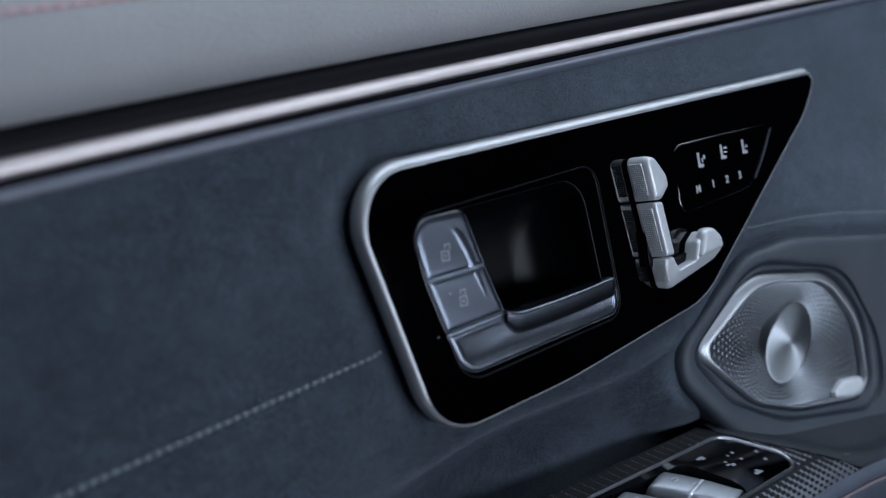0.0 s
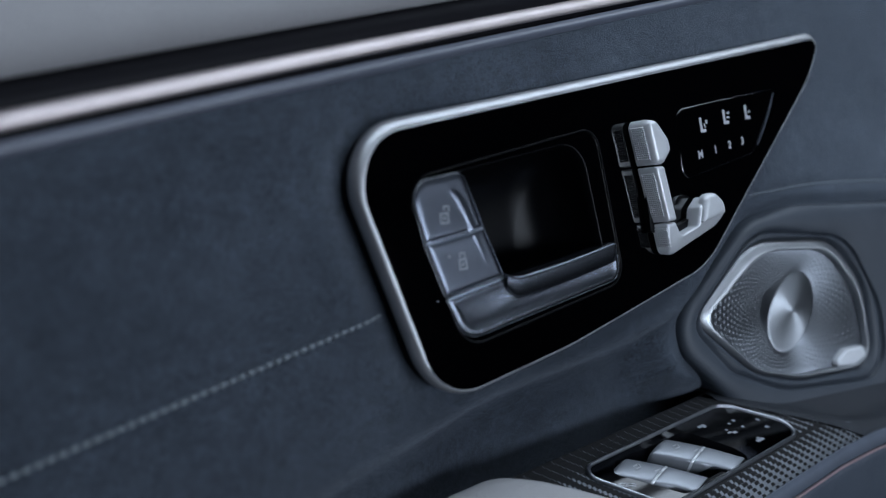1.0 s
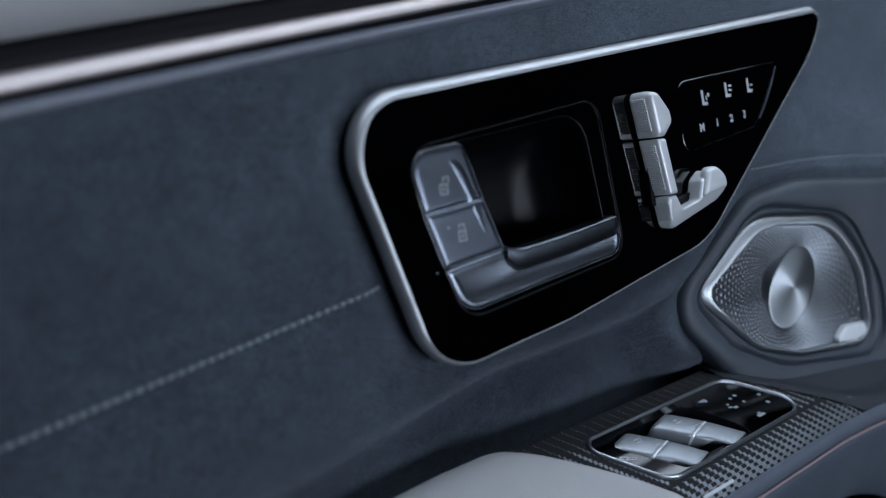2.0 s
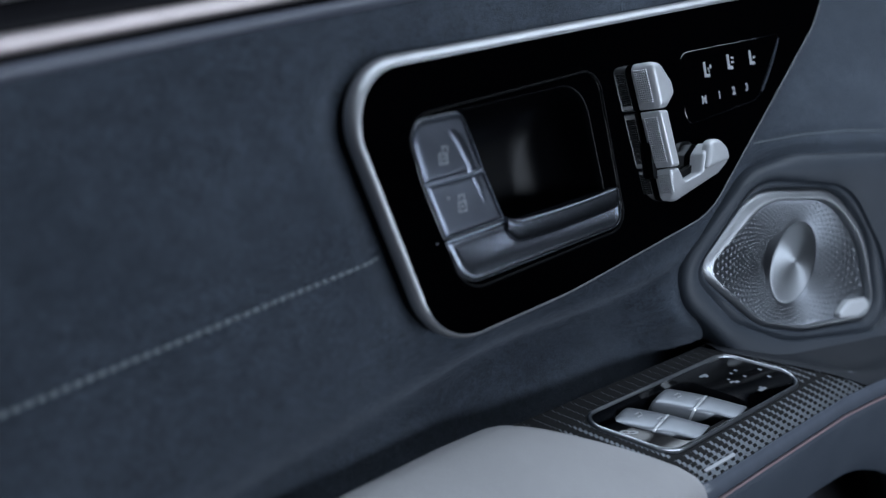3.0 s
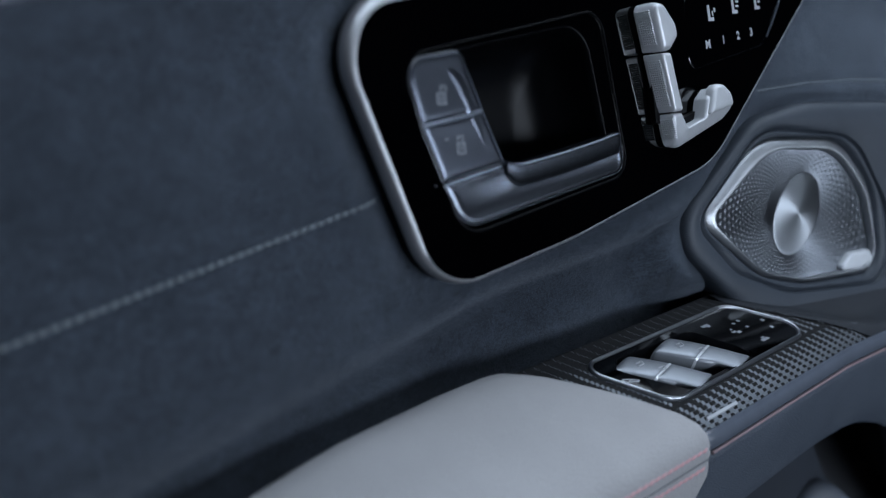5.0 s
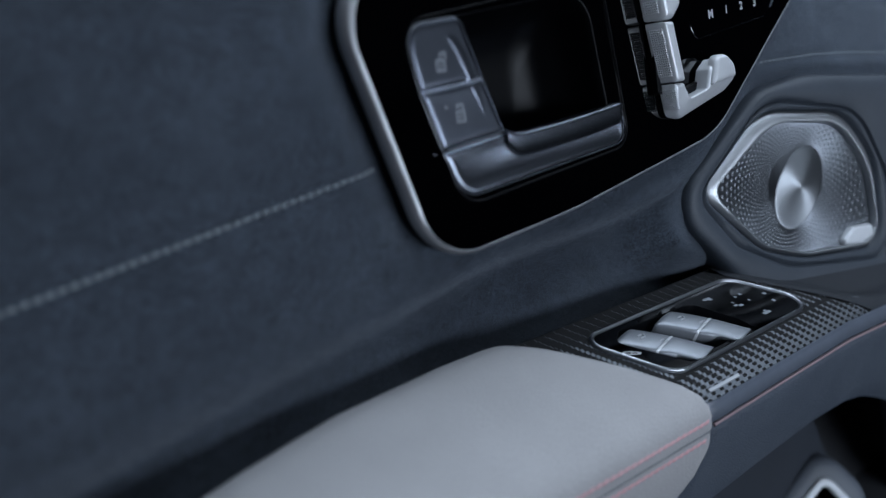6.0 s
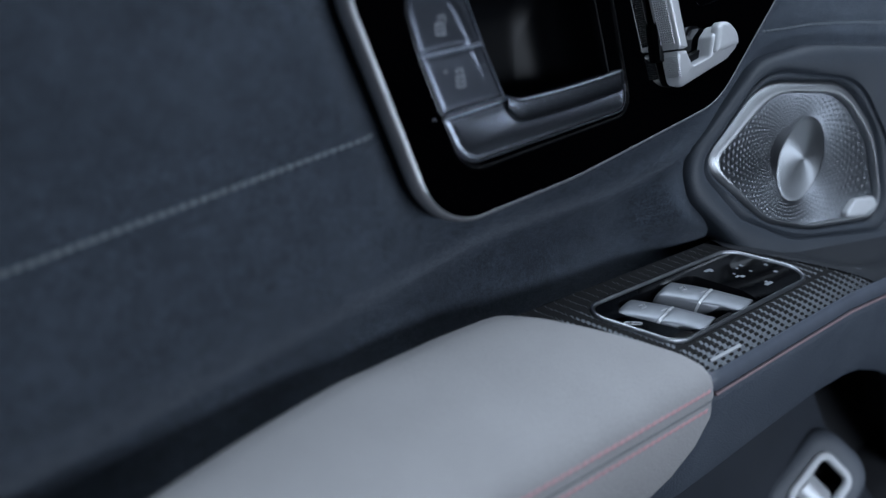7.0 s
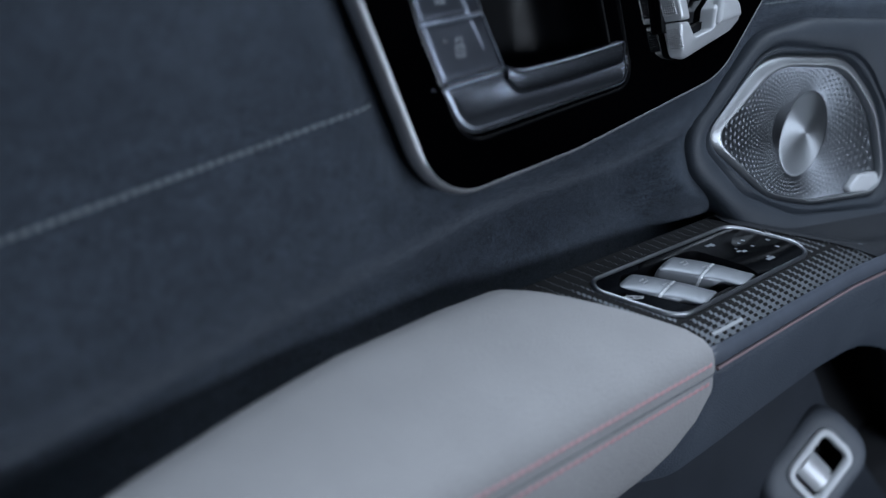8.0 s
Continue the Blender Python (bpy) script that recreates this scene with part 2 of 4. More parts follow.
R_POD = polar([(-24, -73, 6), (260, -125, 6), (260, 40, 6), (14, 62.2, 90), (-30, 57.5, 40), (-103.5, 5.0, 22)])
R_RIM = polar([(-77.5, 8, 9), (-31, -31.5, 38), (6, -43, 60), (78, -49.5, 16), (73, 6, 50), (44, 38.5, 40), (-27, 46, 45)])
R_GRILLE = polar([(-68.5, 7, 8), (-30, -29.5, 38), (6, -40.5, 60), (73.5, -45, 12), (65.5, 2, 45), (40, 31.5, 40), (-16, 38.5, 45)])
R_LIP = [max(a, b + 2.2) for a, b in zip(polar([(-81.5, 6, 10), (-52, -26, 30), (-10, -46, 60), (89, -59, 20), (86, -10, 50), (57, 38, 40), (-25, 52.5, 40)]), R_RIM)]
DISC_MID, DISC_LONG, DISC_WIDE, DISC_TURN = Vector((9.9, -2.4)), 26.0, 18.4, radians(53)


def oval(f, n=72):
    """The oval of the loudspeaker's centre disc, scaled by f."""
    out = []
    for k in range(n):
        a = 2 * math.pi * k / n
        x, y = DISC_LONG * f * math.cos(a), DISC_WIDE * f * math.sin(a)
        out.append(DISC_MID + Vector((x * math.cos(DISC_TURN) - y * math.sin(DISC_TURN), x * math.sin(DISC_TURN) + y * math.cos(DISC_TURN))))
    return out


R_DISC = polar([(p.x, p.y, 0) for p in oval(1.0)])

# ---- door lining
# cross-sections (q, w): behind the armrest the wall ends in a crease and a shoulder, ahead it curves in under the pod
PROFILE = [(84, -9), (60, -8.6), (20, -9), (-11, -8.6), (-36, -8.8), (-48, -10.2), (-58, -12.2), (-66, -15.4), (-74, -20.8), (-82, -23.6), (-92, -26.2), (-104, -30), (-120, -37), (-190, -72)]
PROFILE_FRONT = [(84, -9), (60, -8.6), (20, -9), (-11, -8.6), (-32, -8.6), (-44, -10.5), (-56, -14.5), (-67, -20), (-77, -26), (-88, -33.5), (-97, -39), (-110, -47), (-140, -63), (-190, -87)]


PANEL = rpoly([(-39.5, -61.2, 29), (40, -52.6, 260), (150, -32.5, 62), (272, 66.5, 80), (290, 95.6, 8), (-74.6, 51.2, 26)], 14)
SEAM_REAR = [(-54, -20.3), (-104, -28.4), (-200, -44), (-330, -65), (-430, -82)]
SEAM_FRONT = [(205, 1.0), (255, 2.0), (300, 0.5), (400, -8)]


def near(pts, u, v, closed):
    best = 1e9
    for i in range(0 if closed else 1, len(pts)):
        p, q = pts[i - 1], pts[i]
        ex, ey = q[0] - p[0], q[1] - p[1]
        t = max(0.0, min(1.0, ((u - p[0]) * ex + (v - p[1]) * ey) / (ex * ex + ey * ey + 1e-9)))
        best = min(best, math.hypot(u - p[0] - t * ex, v - p[1] - t * ey))
    return best


def lining_w(u, v):
    q = v - SHEAR * u
    dip = 0.0
    if -100 < u < 310 and -85 < v < 120:
        dip = 3.2 * smooth01(1 - near(PANEL, u, v, True) / 10) * smooth01((20 - u) / 70)
    seam = near(SEAM_REAR if u < 60 else SEAM_FRONT, u, v, False)
    dip += 1.1 * math.exp(-(seam / 2.4) ** 2)
    rear = sum(along(PROFILE, q + d) for d in (-4, -2, 0, 2, 4)) / 5
    front = sum(along(PROFILE_FRONT, q + d) for d in (-9, -4.5, 0, 4.5, 9)) / 5 + 21 * smooth01((-38 - q) / 52)
    w = rear + (front - rear) * smooth01(u / 110) - dip
    k = q + 80 + 0.06 * max(0.0, u)
    w -= (4.5 + 10.5 * smooth01((u + 90) / 130)) * smooth01((185 - u) / 70) * math.exp(-(k / (7.0 if k > 0 else 30.0)) ** 2)
    w += 9 * smooth01((u - 90) / 60) * smooth01((-90 - q) / 40)
    w += 0.10 * max(0.0, u - 170) * smooth01((45 - v) / 60)
    x, y = u - 229, v + 71
    r = math.hypot(x, y) / R_POD[int(math.atan2(y, x) / (2 * math.pi) * len(R_POD)) % len(R_POD)]
    cap = -3 + 0.165 * x - 1.5 + lift_left(x) - 16 * smooth01((1.06 - r) / 0.30)
    rise = smooth01((1.5 - r) / 0.42) * smooth01((-20 - x) / 30) * smooth01((y + 45) / 30)
    w += rise * max(0.0, -5.5 + 0.165 * x + lift_left(x) - w)
    cap += 55 * max(0.0, r - 1.04)
    gap = smooth01((x + 40) / 30) * smooth01((y - 20) / 20) + smooth01((-2 - y) / 12) * smooth01((20 - x) / 20)
    cap -= 2.8 * gap * math.exp(-((r - 1.03) / 0.045) ** 2)
    d = cap - w
    if d < 9:
        w = cap if d < -9 else w - (9 - d) ** 2 / 36
    return w


def build_lining():
    bm = bmesh.new()
    grid = {}
    us = [-420 + 10 * i for i in range(30)] + [-120 + 5 * i for i in range(36)] + [60 + 3 * i for i in range(120)] + [420 + 10 * i for i in range(9)]
    qs = [82.5 - 2.0 * j for j in range(135)]
    for i, u in enumerate(us):
        for j, q in enumerate(qs):
            v = q + SHEAR * u
            n = noise.noise(Vector((u * 0.012, v * 0.012, 3.0))) * 0.5
            n += 1.2 * noise.noise(Vector((u * 0.016, q * 0.10, 9.0))) * smooth01((-42 - q) / 25) * smooth01((120 + q) / 30)
            grid[i, j] = bm.verts.new(Vector((u, v, lining_w(u, v) + n)) / 1000)
    for i in range(len(us) - 1):
        for j in range(len(qs) - 1):
            uc = (us[i] + us[i + 1]) / 2
            vc = qs[j] - 1.2 + SHEAR * uc
            if -38 < uc < 78 and -34 < vc < 44:
                continue
            bm.faces.new((grid[i, j], grid[i + 1, j], grid[i + 1, j + 1], grid[i, j + 1]))
    ob = part("door_lining", bm, SUEDE, None, m=DOOR)
    return tagged(ob, "dark blue-grey suede door lining with a soft fold above the armrest", "door lining", kind="structure")


lining = build_lining()


def stitch_row(name, points, pitch, mesh, parent, lift):
    """Stitches along a polyline of (u, v) on the lining."""
    for (u0, v0), (u1, v1) in zip(points, points[1:]):
        n = max(1, int(math.hypot(u1 - u0, v1 - v0) / pitch))
        for k in range(n):
            f = (k + 0.5) / n
            u, v = u0 + (u1 - u0) * f, v0 + (v1 - v0) * f
            e = 2.0
            d = Vector((e * (u1 - u0), e * (v1 - v0), 0)) / math.hypot(u1 - u0, v1 - v0)
            d.z = lining_w(u + d.x, v + d.y) - lining_w(u, v)
            m = Matrix.Translation(Vector((u, v, lining_w(u, v) + lift)) / 1000) @ d.to_track_quat("X", "Z").to_matrix().to_4x4()
            part(name, mesh, THREAD, parent, m=m)


seam_stitch = stitch_mesh(2.7, 0.8, THREAD)
stitch_row("stitch", SEAM_REAR, 3.6, seam_stitch, lining, 1.05)
fine_stitch = stitch_mesh(2.6, 0.5, THREAD)
stitch_row("stitch", SEAM_FRONT, 3.6, fine_stitch, lining, 0.6)


def lint():
    """Tiny fibres and dust caught in the pile near the armrest."""
    rng = random.Random(4)
    verts, faces = [], []
    for k in range(70):
        u, q = rng.uniform(-95, 90), rng.uniform(-108, -52)
        v = q + SHEAR * u
        r, turn = rng.choice((0.12, 0.14, 0.17, 0.22)), rng.uniform(0, math.pi)
        c = Vector((u, v, lining_w(u, v) + 0.45))
        b = len(verts)
        for a in range(5):
            th = 2 * math.pi * a / 5
            x, y = r * math.cos(th) * 1.5, r * math.sin(th)
            verts.append((c + Vector((x * math.cos(turn) - y * math.sin(turn), x * math.sin(turn) + y * math.cos(turn), -0.3))) / 1000)
        verts.append((c + Vector((0, 0, r * 0.8))) / 1000)
        faces += [(b + a, b + (a + 1) % 5, b + 5) for a in range(5)]
    me = bpy.data.meshes.new("mesh")
    me.from_pydata(verts, [], faces)
    me.materials.append(THREAD)
    return me


tagged(part("lint", lint(), THREAD, lining, "pale specks of lint"), kind="stuff")

# ---- belt line: rail, groove, bright strip, dark band, leather roll


def rail(profile, u0=-480, u1=560, step=40):
    """A strip along the belt; profile points are (q, w)."""
    bm = bmesh.new()
    loops = []
    for i in range(int((u1 - u0) / step) + 1):
        u = u0 + i * step
        bow = -2.0e-5 * (u - 60) ** 2
        loops.append([Vector((u, q + SHEAR * u + bow, w)) / 1000 for q, w in profile])
    skin(bm, loops, True, True, True)
    return bm


def arc(q0, q1, w0, h, n=8):
    return [(q0 + (q1 - q0) * k / n, w0 + h * math.sin(math.pi * k / n)) for k in range(n + 1)]


belt = thing("belt_trim", "rose-silver metal strip between dark lacquered rails on the door's belt line", "trim strip", DOOR, kind="structure")
part("rail", rail([(80.2, -20)] + [(a, b) for a, b in arc(80.2, 86.2, -9.6, 2.2)] + [(86.2, -20)]), RAIL, belt, "blue-grey lacquered lower rail")
# the shadow in the groove is put in as a near-black strip
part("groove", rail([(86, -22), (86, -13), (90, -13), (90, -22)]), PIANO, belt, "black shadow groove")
part("bright_strip", rail([(89, -20)] + [(88.8, -10.8), (89.0, -9.8), (89.5, -9.1), (90.4, -8.75), (91.5, -8.8), (92.7, -9.3), (93.8, -10.2), (94.7, -11.5), (95.3, -13.5)] + [(95.2, -20)]), ROSE, belt, "rose-silver metal strip")
part("dark_band", rail([(94.6, -24), (95.0, -11.5), (97, -10.8), (102, -11.5), (105.5, -14), (106, -24)]), PIANO, belt, "dark lacquered upper band")

ROLL = [(103.5, -24), (103.6, -15), (104.4, -11), (106.2, -7.4), (109, -4.4), (112.5, -2.2), (117, -0.4), (124, 2.0), (133, 4.0), (146, 4), (160, -2), (172, -16), (178, -36), (180, -70), (104, -70)]
roll = tagged(part("door_top_roll", rail(ROLL), GREY, None, m=DOOR), "grey leather roll along the top of the door", "door top", kind="structure")
roll_stitch = stitch_mesh(4.4, 0.8, PINK)
for k in range(90):
    u = -330 + 4.6 * k
    m = Matrix.Translation(Vector((u, 134.5 + SHEAR * u - 2.0e-5 * (u - 60) ** 2, 4.1)) / 1000) @ Matrix.Rotation(math.atan(SHEAR), 4, "Z")
    part("stitch", roll_stitch, PINK, roll, m=m)

# ---- black control panel with its bezel
RECESS = rpoly([(-22.5, -40, 14), (80.6, -28.4, 10), (69.8, 46, 10), (-44.2, 30.6, 11)], 8)
panel = thing("control_panel", "gloss black control panel framed by a satin chrome bezel", "control panel", DOOR)
bm = bmesh.new()
skin(bm, [ring_wide(PANEL, d, w, 0.4) for d, w in ((1.4, -6.0), (0.4, -6.0), (-0.2, -5.3), (-0.2, -4.2), (0.2, -2.7), (0.9, -1.4), (1.9, -0.5), (2.9, 0.0), (3.9, 0.25), (4.4, 0.15), (4.6, -1.0))], True)
part("bezel", bm, CHROME, panel, "satin chrome bezel")
bm = bmesh.new()
skin(bm, [ring(PANEL, d, w) for d, w in ((1.4, -16), (0.9, -8), (1.2, -5.5))], True)
part("gasket", bm, PIANO, panel, "black gasket behind the bezel")
bm = bmesh.new()
edges = []
for lp in (ring_wide(PANEL, 4.4, 0, 0.4), [Vector((p.x, p.y, 0)) / 1000 for p in RECESS]):
    vs = [bm.verts.new(p) for p in lp]
    edges += [bm.edges.new((vs[i], vs[(i + 1) % len(vs)])) for i in range(len(vs))]
bmesh.ops.triangle_fill(bm, use_beauty=True, edges=edges)
part("face_plate", bm, GLOSS, panel, "mirror-gloss black face plate", smooth=False)
bm = bmesh.new()
INNER = rpoly([(-20, -36.6, 13), (70.6, -27.0, 10), (59.2, 40.6, 15), (-42.6, 29.2, 10)], 8)
skin(bm, [ring(RECESS, 0, 0), ring(RECESS, 0.4, -0.7), ring(INNER, -1.0, -0.74), ring(INNER, -0.4, -0.76)], True)
part("cup_ledge", bm, GLOSS, panel, "gloss black ledge inside the cup opening")
bm = bmesh.new()
skin(bm, [ring(INNER, -0.5, -1.4), ring(INNER, -0.42, -0.8), ring(INNER, 0.0, -0.9), ring(INNER, 0.5, -1.8)] + [shrink(INNER, f, w, (26, -27)) for f, w in ((0.98, -5), (0.955, -11), (0.92, -17), (0.87, -22), (0.80, -26.4), (0.70, -29.8), (0.58, -32.0), (0.44, -33.4), (0.28, -34.2), (0.1, -34.5))], True, False, True)
part("handle_cup", bm, CUP, panel, "deep black moulded grip cup")
bm = bmesh.new()
skin(bm, [ring(RECESS, d, w) for d, w in ((-0.5, 0.01), (-0.3, 0.1), (-0.1, 0.12), (0.15, 0.06), (0.4, -0.8))], True)
part("cup_lip", bm, CUP, panel, "thin lip round the grip cup")

# ---- inner door handle with lock buttons
handle = thing("door_handle", "graphite inner door handle with two lock buttons", "door handle", DOOR)


def bright_cut(corners, low=-1.2, high=0.8, wide=0.6):
    """The polished chamfer round a key."""
    bm = bmesh.new()
    skin(bm, [loop_at(corners, d, w) for d, w in ((0.25, low - 3), (0.0, low), (0.08, low + 0.5), (wide * 0.5, (low + high) / 2 + 0.35), (wide, high), (wide + 0.15, high - 0.3))], True)
    return bm


def lock_button(corners, ridge):
    """A flat key inside its chamfer, with a soft leaf-shaped crease that runs across both keys."""
    bm = bmesh.new()
    skin(bm, [loop_at(corners, d, w) for d, w in ((0.9, -14), (0.85, 0.5), (1.0, 0.78), (1.5, 0.98), (2.4, 1.1), (3.2, 1.12), (4.2, 1.08))], True, True, True)
    loops = []
    for u, v, wide, high in ridge:
        loops.append([Vector((u + 0.91 * d * wide, v + 0.41 * d * wide, 0.95 + h * high * 0.62)) / 1000 for d, h in ((-2.0, 0), (-1.2, 0.45), (-0.4, 0.9), (0.3, 1.0), (1.0, 0.85), (2.4, 0.45), (4.2, 0.0))])
    skin(bm, loops, False)
    return bm


KEY_TOP = [(-37.8, 4.8, 0.8), (-5.8, 7.9, 0.8), (-14.4, 32.6, 5), (-43.0, 29.9, 9)]
KEY_LOW = [(-30.4, -17.4, 0.8), (2.7, -13.8, 0.8), (-6.2, 8.6, 0.8), (-38.1, 5.3, 0.8)]
b1 = part("lock_button", lock_button(KEY_TOP, [(-23.6, 25.2, 0.4, 0.1), (-21.8, 24.4, 0.9, 0.36), (-20.0, 22.6, 1.1, 0.50), (-18.0, 19.4, 1.15, 0.55), (-15.2, 13.5, 1.1, 0.55), (-12.9, 8.0, 1.05, 0.52)]), GRAPHITE, handle)
b2 = part("lock_button", lock_button(KEY_LOW, [(-12.3, 5.6, 1.05, 0.52), (-10.6, 2.0, 0.9, 0.46), (-8.6, -3.2, 0.7, 0.34), (-7.0, -8.7, 0.4, 0.15)]), GRAPHITE, handle)
part("chamfer", bright_cut(KEY_TOP), CUT, b1, "bright-cut metal edge")
part("chamfer", bright_cut(KEY_LOW), CUT, b2, "bright-cut metal edge")


def padlock(bm, u, v, swing):
    def box(a, b, c, d):
        vs = [bm.verts.new(Vector((u + x, v + y, z)) / 1000) for z in (0.75, 1.25) for x, y in ((a, b), (c, b), (c, d), (a, d))]
        for f in ((0, 1, 2, 3), (4, 5, 6, 7), (0, 1, 5, 4), (1, 2, 6, 5), (2, 3, 7, 6), (3, 0, 4, 7)):
            bm.faces.new([vs[i] for i in f])
    box(-2.2, -3.2, 2.2, -2.5)
    box(-2.2, 0.6, 2.2, 1.3)
    box(-2.2, -2.5, -1.5, 0.6)
    box(1.5, -2.5, 2.2, 0.6)
    box(-0.5, -1.6, 0.5, -0.3)
    box(-1.6 + swing, 1.9, -1.0 + swing, 4.0)
    box(1.0 + swing, 1.4, 1.6 + swing, 4.0)
    box(-1.0 + swing, 3.4, 1.0 + swing, 4.0)


bm = bmesh.new()
padlock(bm, -27.0, 15.2, 1.4)
part("icon", bm, ICON, b1, "grey open padlock symbol", smooth=False)
bm = bmesh.new()
padlock(bm, -20.0, -4.4, 0.0)
part("icon", bm, ICON, b2, "grey closed padlock symbol", smooth=False)
part("indicator_light", block([(-27.4, -1.8, 0.5), (-26.2, -1.8, 0.5), (-26.2, -0.6, 0.5), (-27.4, -0.6, 0.5)], 0.8, 1.4, 0.2), ICON, b2, "tiny grey indicator lens")
BASE = [(-22.3, -37.6, 13), (77.6, -27.2, 8), (77.0, -13.5, 2), (12, -19.5, 6), (4.6, -13.6, 1.2), (-30.6, -17.9, 0.8)]
bm = bmesh.new()
skin(bm, [loop_at(BASE, d, w, 8) for d, w in ((0.6, -10), (0.6, 0.0), (0.8, 0.3), (1.3, 0.55), (2.2, 0.7), (3.2, 0.62), (4.4, 0.3))], True, True, True)
base_plate = part("handle_base", bm, LEVER, handle, "graphite base below the lever")
part("chamfer", bright_cut(BASE, -1.6, 0.25, 0.6), CUT, base_plate, "bright-cut metal edge")
bm = bmesh.new()
loops = []
SECTION = [(-5.2, -6), (-5.1, -0.4), (-4.6, 0.9), (-3.4, 1.7), (0, 2.4), (3.4, 3.0), (4.4, 2.9), (4.9, 2.4), (5.1, 1.4), (4.6, -8), (-4, -9)]
for k in range(28):
    f = k / 27
    f = f * f * (3 - 2 * f) * 0.35 + f * 0.65
    u = 2.2 + 73.0 * f
    vc = -20.3 + 6.9 * f + 2.6 * max(0.0, 1 - f / 0.14) ** 2 + 0.9 * math.sin(math.pi * f) * -1
    g = math.sqrt(max(0.0, 1 - (1 - min(1.0, 0.03 + f / 0.12)) ** 2))
    e = math.sqrt(max(0.0, 1 - (1 - min(1.0, 0.02 + (1 - f) / 0.035)) ** 2))
    loops.append([Vector((u, vc + (a * (0.72 + 0.28 * e) if a > 0 else a * g * (0.6 + 0.4 * e)), b * (0.5 + 0.5 * e) if b > 0 else b)) / 1000 for a, b in SECTION])
skin(bm, loops, True, True, True)
part("pull_lever", bm, LEVER, handle, "curved graphite pull lever")
part("pin", block([(-34.4, -18.4, 0.3), (-33.7, -18.4, 0.3), (-33.7, -17.7, 0.3), (-34.4, -17.7, 0.3)], -0.2, 0.2, 0.1, 3), GREYPRINT, handle, "tiny grey pin beside the keys")

# ---- seat adjustment switch
seat = thing("seat_switch", "silver seat-shaped adjustment switch standing off a gloss black panel", "seat switch", DOOR)
W0, W1 = 1.8, 11.0


def back_u(v):
    return 95.6 + (24 - v) * 0.236


DRAFT = 0.30


def drafted(bm):
    """Leans the rear side of a key forward towards its top."""
    for p in bm.verts:
        u, v, w = p.co * 1000
        p.co.x += DRAFT * max(0.0, w - W0) * max(0.0, 1 - max(0.0, u - back_u(v)) / 7) / 1000
    return bm


def leaned(bm):
    """Turns the lower half of the cushion key away from the cabin."""
    for p in bm.verts:
        u, v, w = p.co * 1000
        if w > W0 + 1:
            p.co.z -= 0.6 * max(0.0, -11.5 + 0.2 * (u - 114) - v) / 1000
    return bm


head = part("headrest_key", drafted(block([(back_u(25.4), 25.4, 1.2), (104.0, 25.2, 1.5), (110.6, 31.5, 4), (109.2, 37.5, 5), (101.0, 46.6, 5), (back_u(47), 47.6, 4)], W0, W1 + 1.2, 3.4)), SILVER, seat)
back = part("backrest_key", drafted(block([(back_u(-3), -3, 0.8), (back_u(-3) + 9.5, -3, 1.2), (back_u(24.3) + 9.5, 24.3, 1.2), (back_u(24.3), 24.3, 0.8)], W0, W1, 1.8)), SILVER, seat)
cush = part("cushion_key", leaned(drafted(block([(back_u(-19), -19.0, 4), (back_u(-19) + 9, -20.8, 8), (150, -10.8, 5), (155.0, -5.6, 2), (151.5, 3.0, 4), (140, 6.0, 4), (133.0, 1.0, 3), (130.0, -8.4, 2), (116.0, -11.4, 3), (back_u(-3.8) + 9.5, -3.9, 0.8), (back_u(-3.8), -3.9, 0.8)], W0, W1 - 1.2, 1.8))), SILVER, seat)
part("stem", block([(100, -8, 2), (112, -8, 2), (107, 30, 2), (98, 30, 2)], -1, 3.2, 0.3), CUP, seat)
part("stem", block([(120, -12, 2), (150, -5, 2), (148, 0, 2), (122, -7, 2)], -1, 3.2, 0.3), CUP, seat)
part("bolster", block([(131.4, -7.4, 1.2), (153.4, -4.4, 2.5), (152.0, 2.4, 6), (145.5, 7.4, 6), (137.0, 7.2, 4.5)], W1 - 4, W1 + 0.9, 3.0), SILVER, cush)


def knurls(v0, v1):
    """A field of small domes on the rear side of a key."""
    bm = bmesh.new()
    rows, cols = int((v1 - v0) / 1.0), 7
    for r in range(rows):
        for c in range(cols):
            v, w = v0 + (r + 0.5) * (v1 - v0) / rows, W0 + 0.9 + (c + 0.5) * (W1 - W0 - 2.6) / cols
            rings = []
            for h, a in ((-0.15, 0.43), (0.35, 0.37), (0.68, 0.18)):
                rings.append([Vector((back_u(v + a * x) + DRAFT * (w - W0) - h, v + a * x, w + 0.92 * a * y)) / 1000 for x, y in ((-1, -0.4), (-0.4, -1), (0.4, -1), (1, -0.4), (1, 0.4), (0.4, 1), (-0.4, 1), (-1, 0.4))])
            skin(bm, rings, True, False, True)
    return bm


for key, v0, v1 in ((head, 28.0, 44.0), (back, -0.5, 21.5), (cush, -16.0, -6.0)):
    tagged(part("knurling", knurls(v0, v1), KNURL, key, "fine knurled grip"), kind="stuff")

# ---- seat memory keypad
PAD = rpoly([(134.2, 15.6, 6), (202, 25.6, 9), (229.5, 60.6, 2), (132, 51.3, 7)], 8)
pad = thing("memory_keypad", "black seat memory keypad with white seat symbols and digits", "keypad", DOOR)
bm = bmesh.new()
skin(bm, [ring(PAD, d, w) for d, w in ((-0.3, 0.01), (-0.1, 0.2), (0.3, 0.32), (0.8, 0.3), (1.4, 0.15))], True)
part("pad_edge", bm, GLOSS, pad, "rounded gloss edge")
bm = bmesh.new()
skin(bm, [ring(PAD, d, w) for d, w in ((1.3, 0.1), (1.3, 0.2))], True, True, True)
part("pad_face", bm, GLOSS, pad)
bm = bmesh.new()
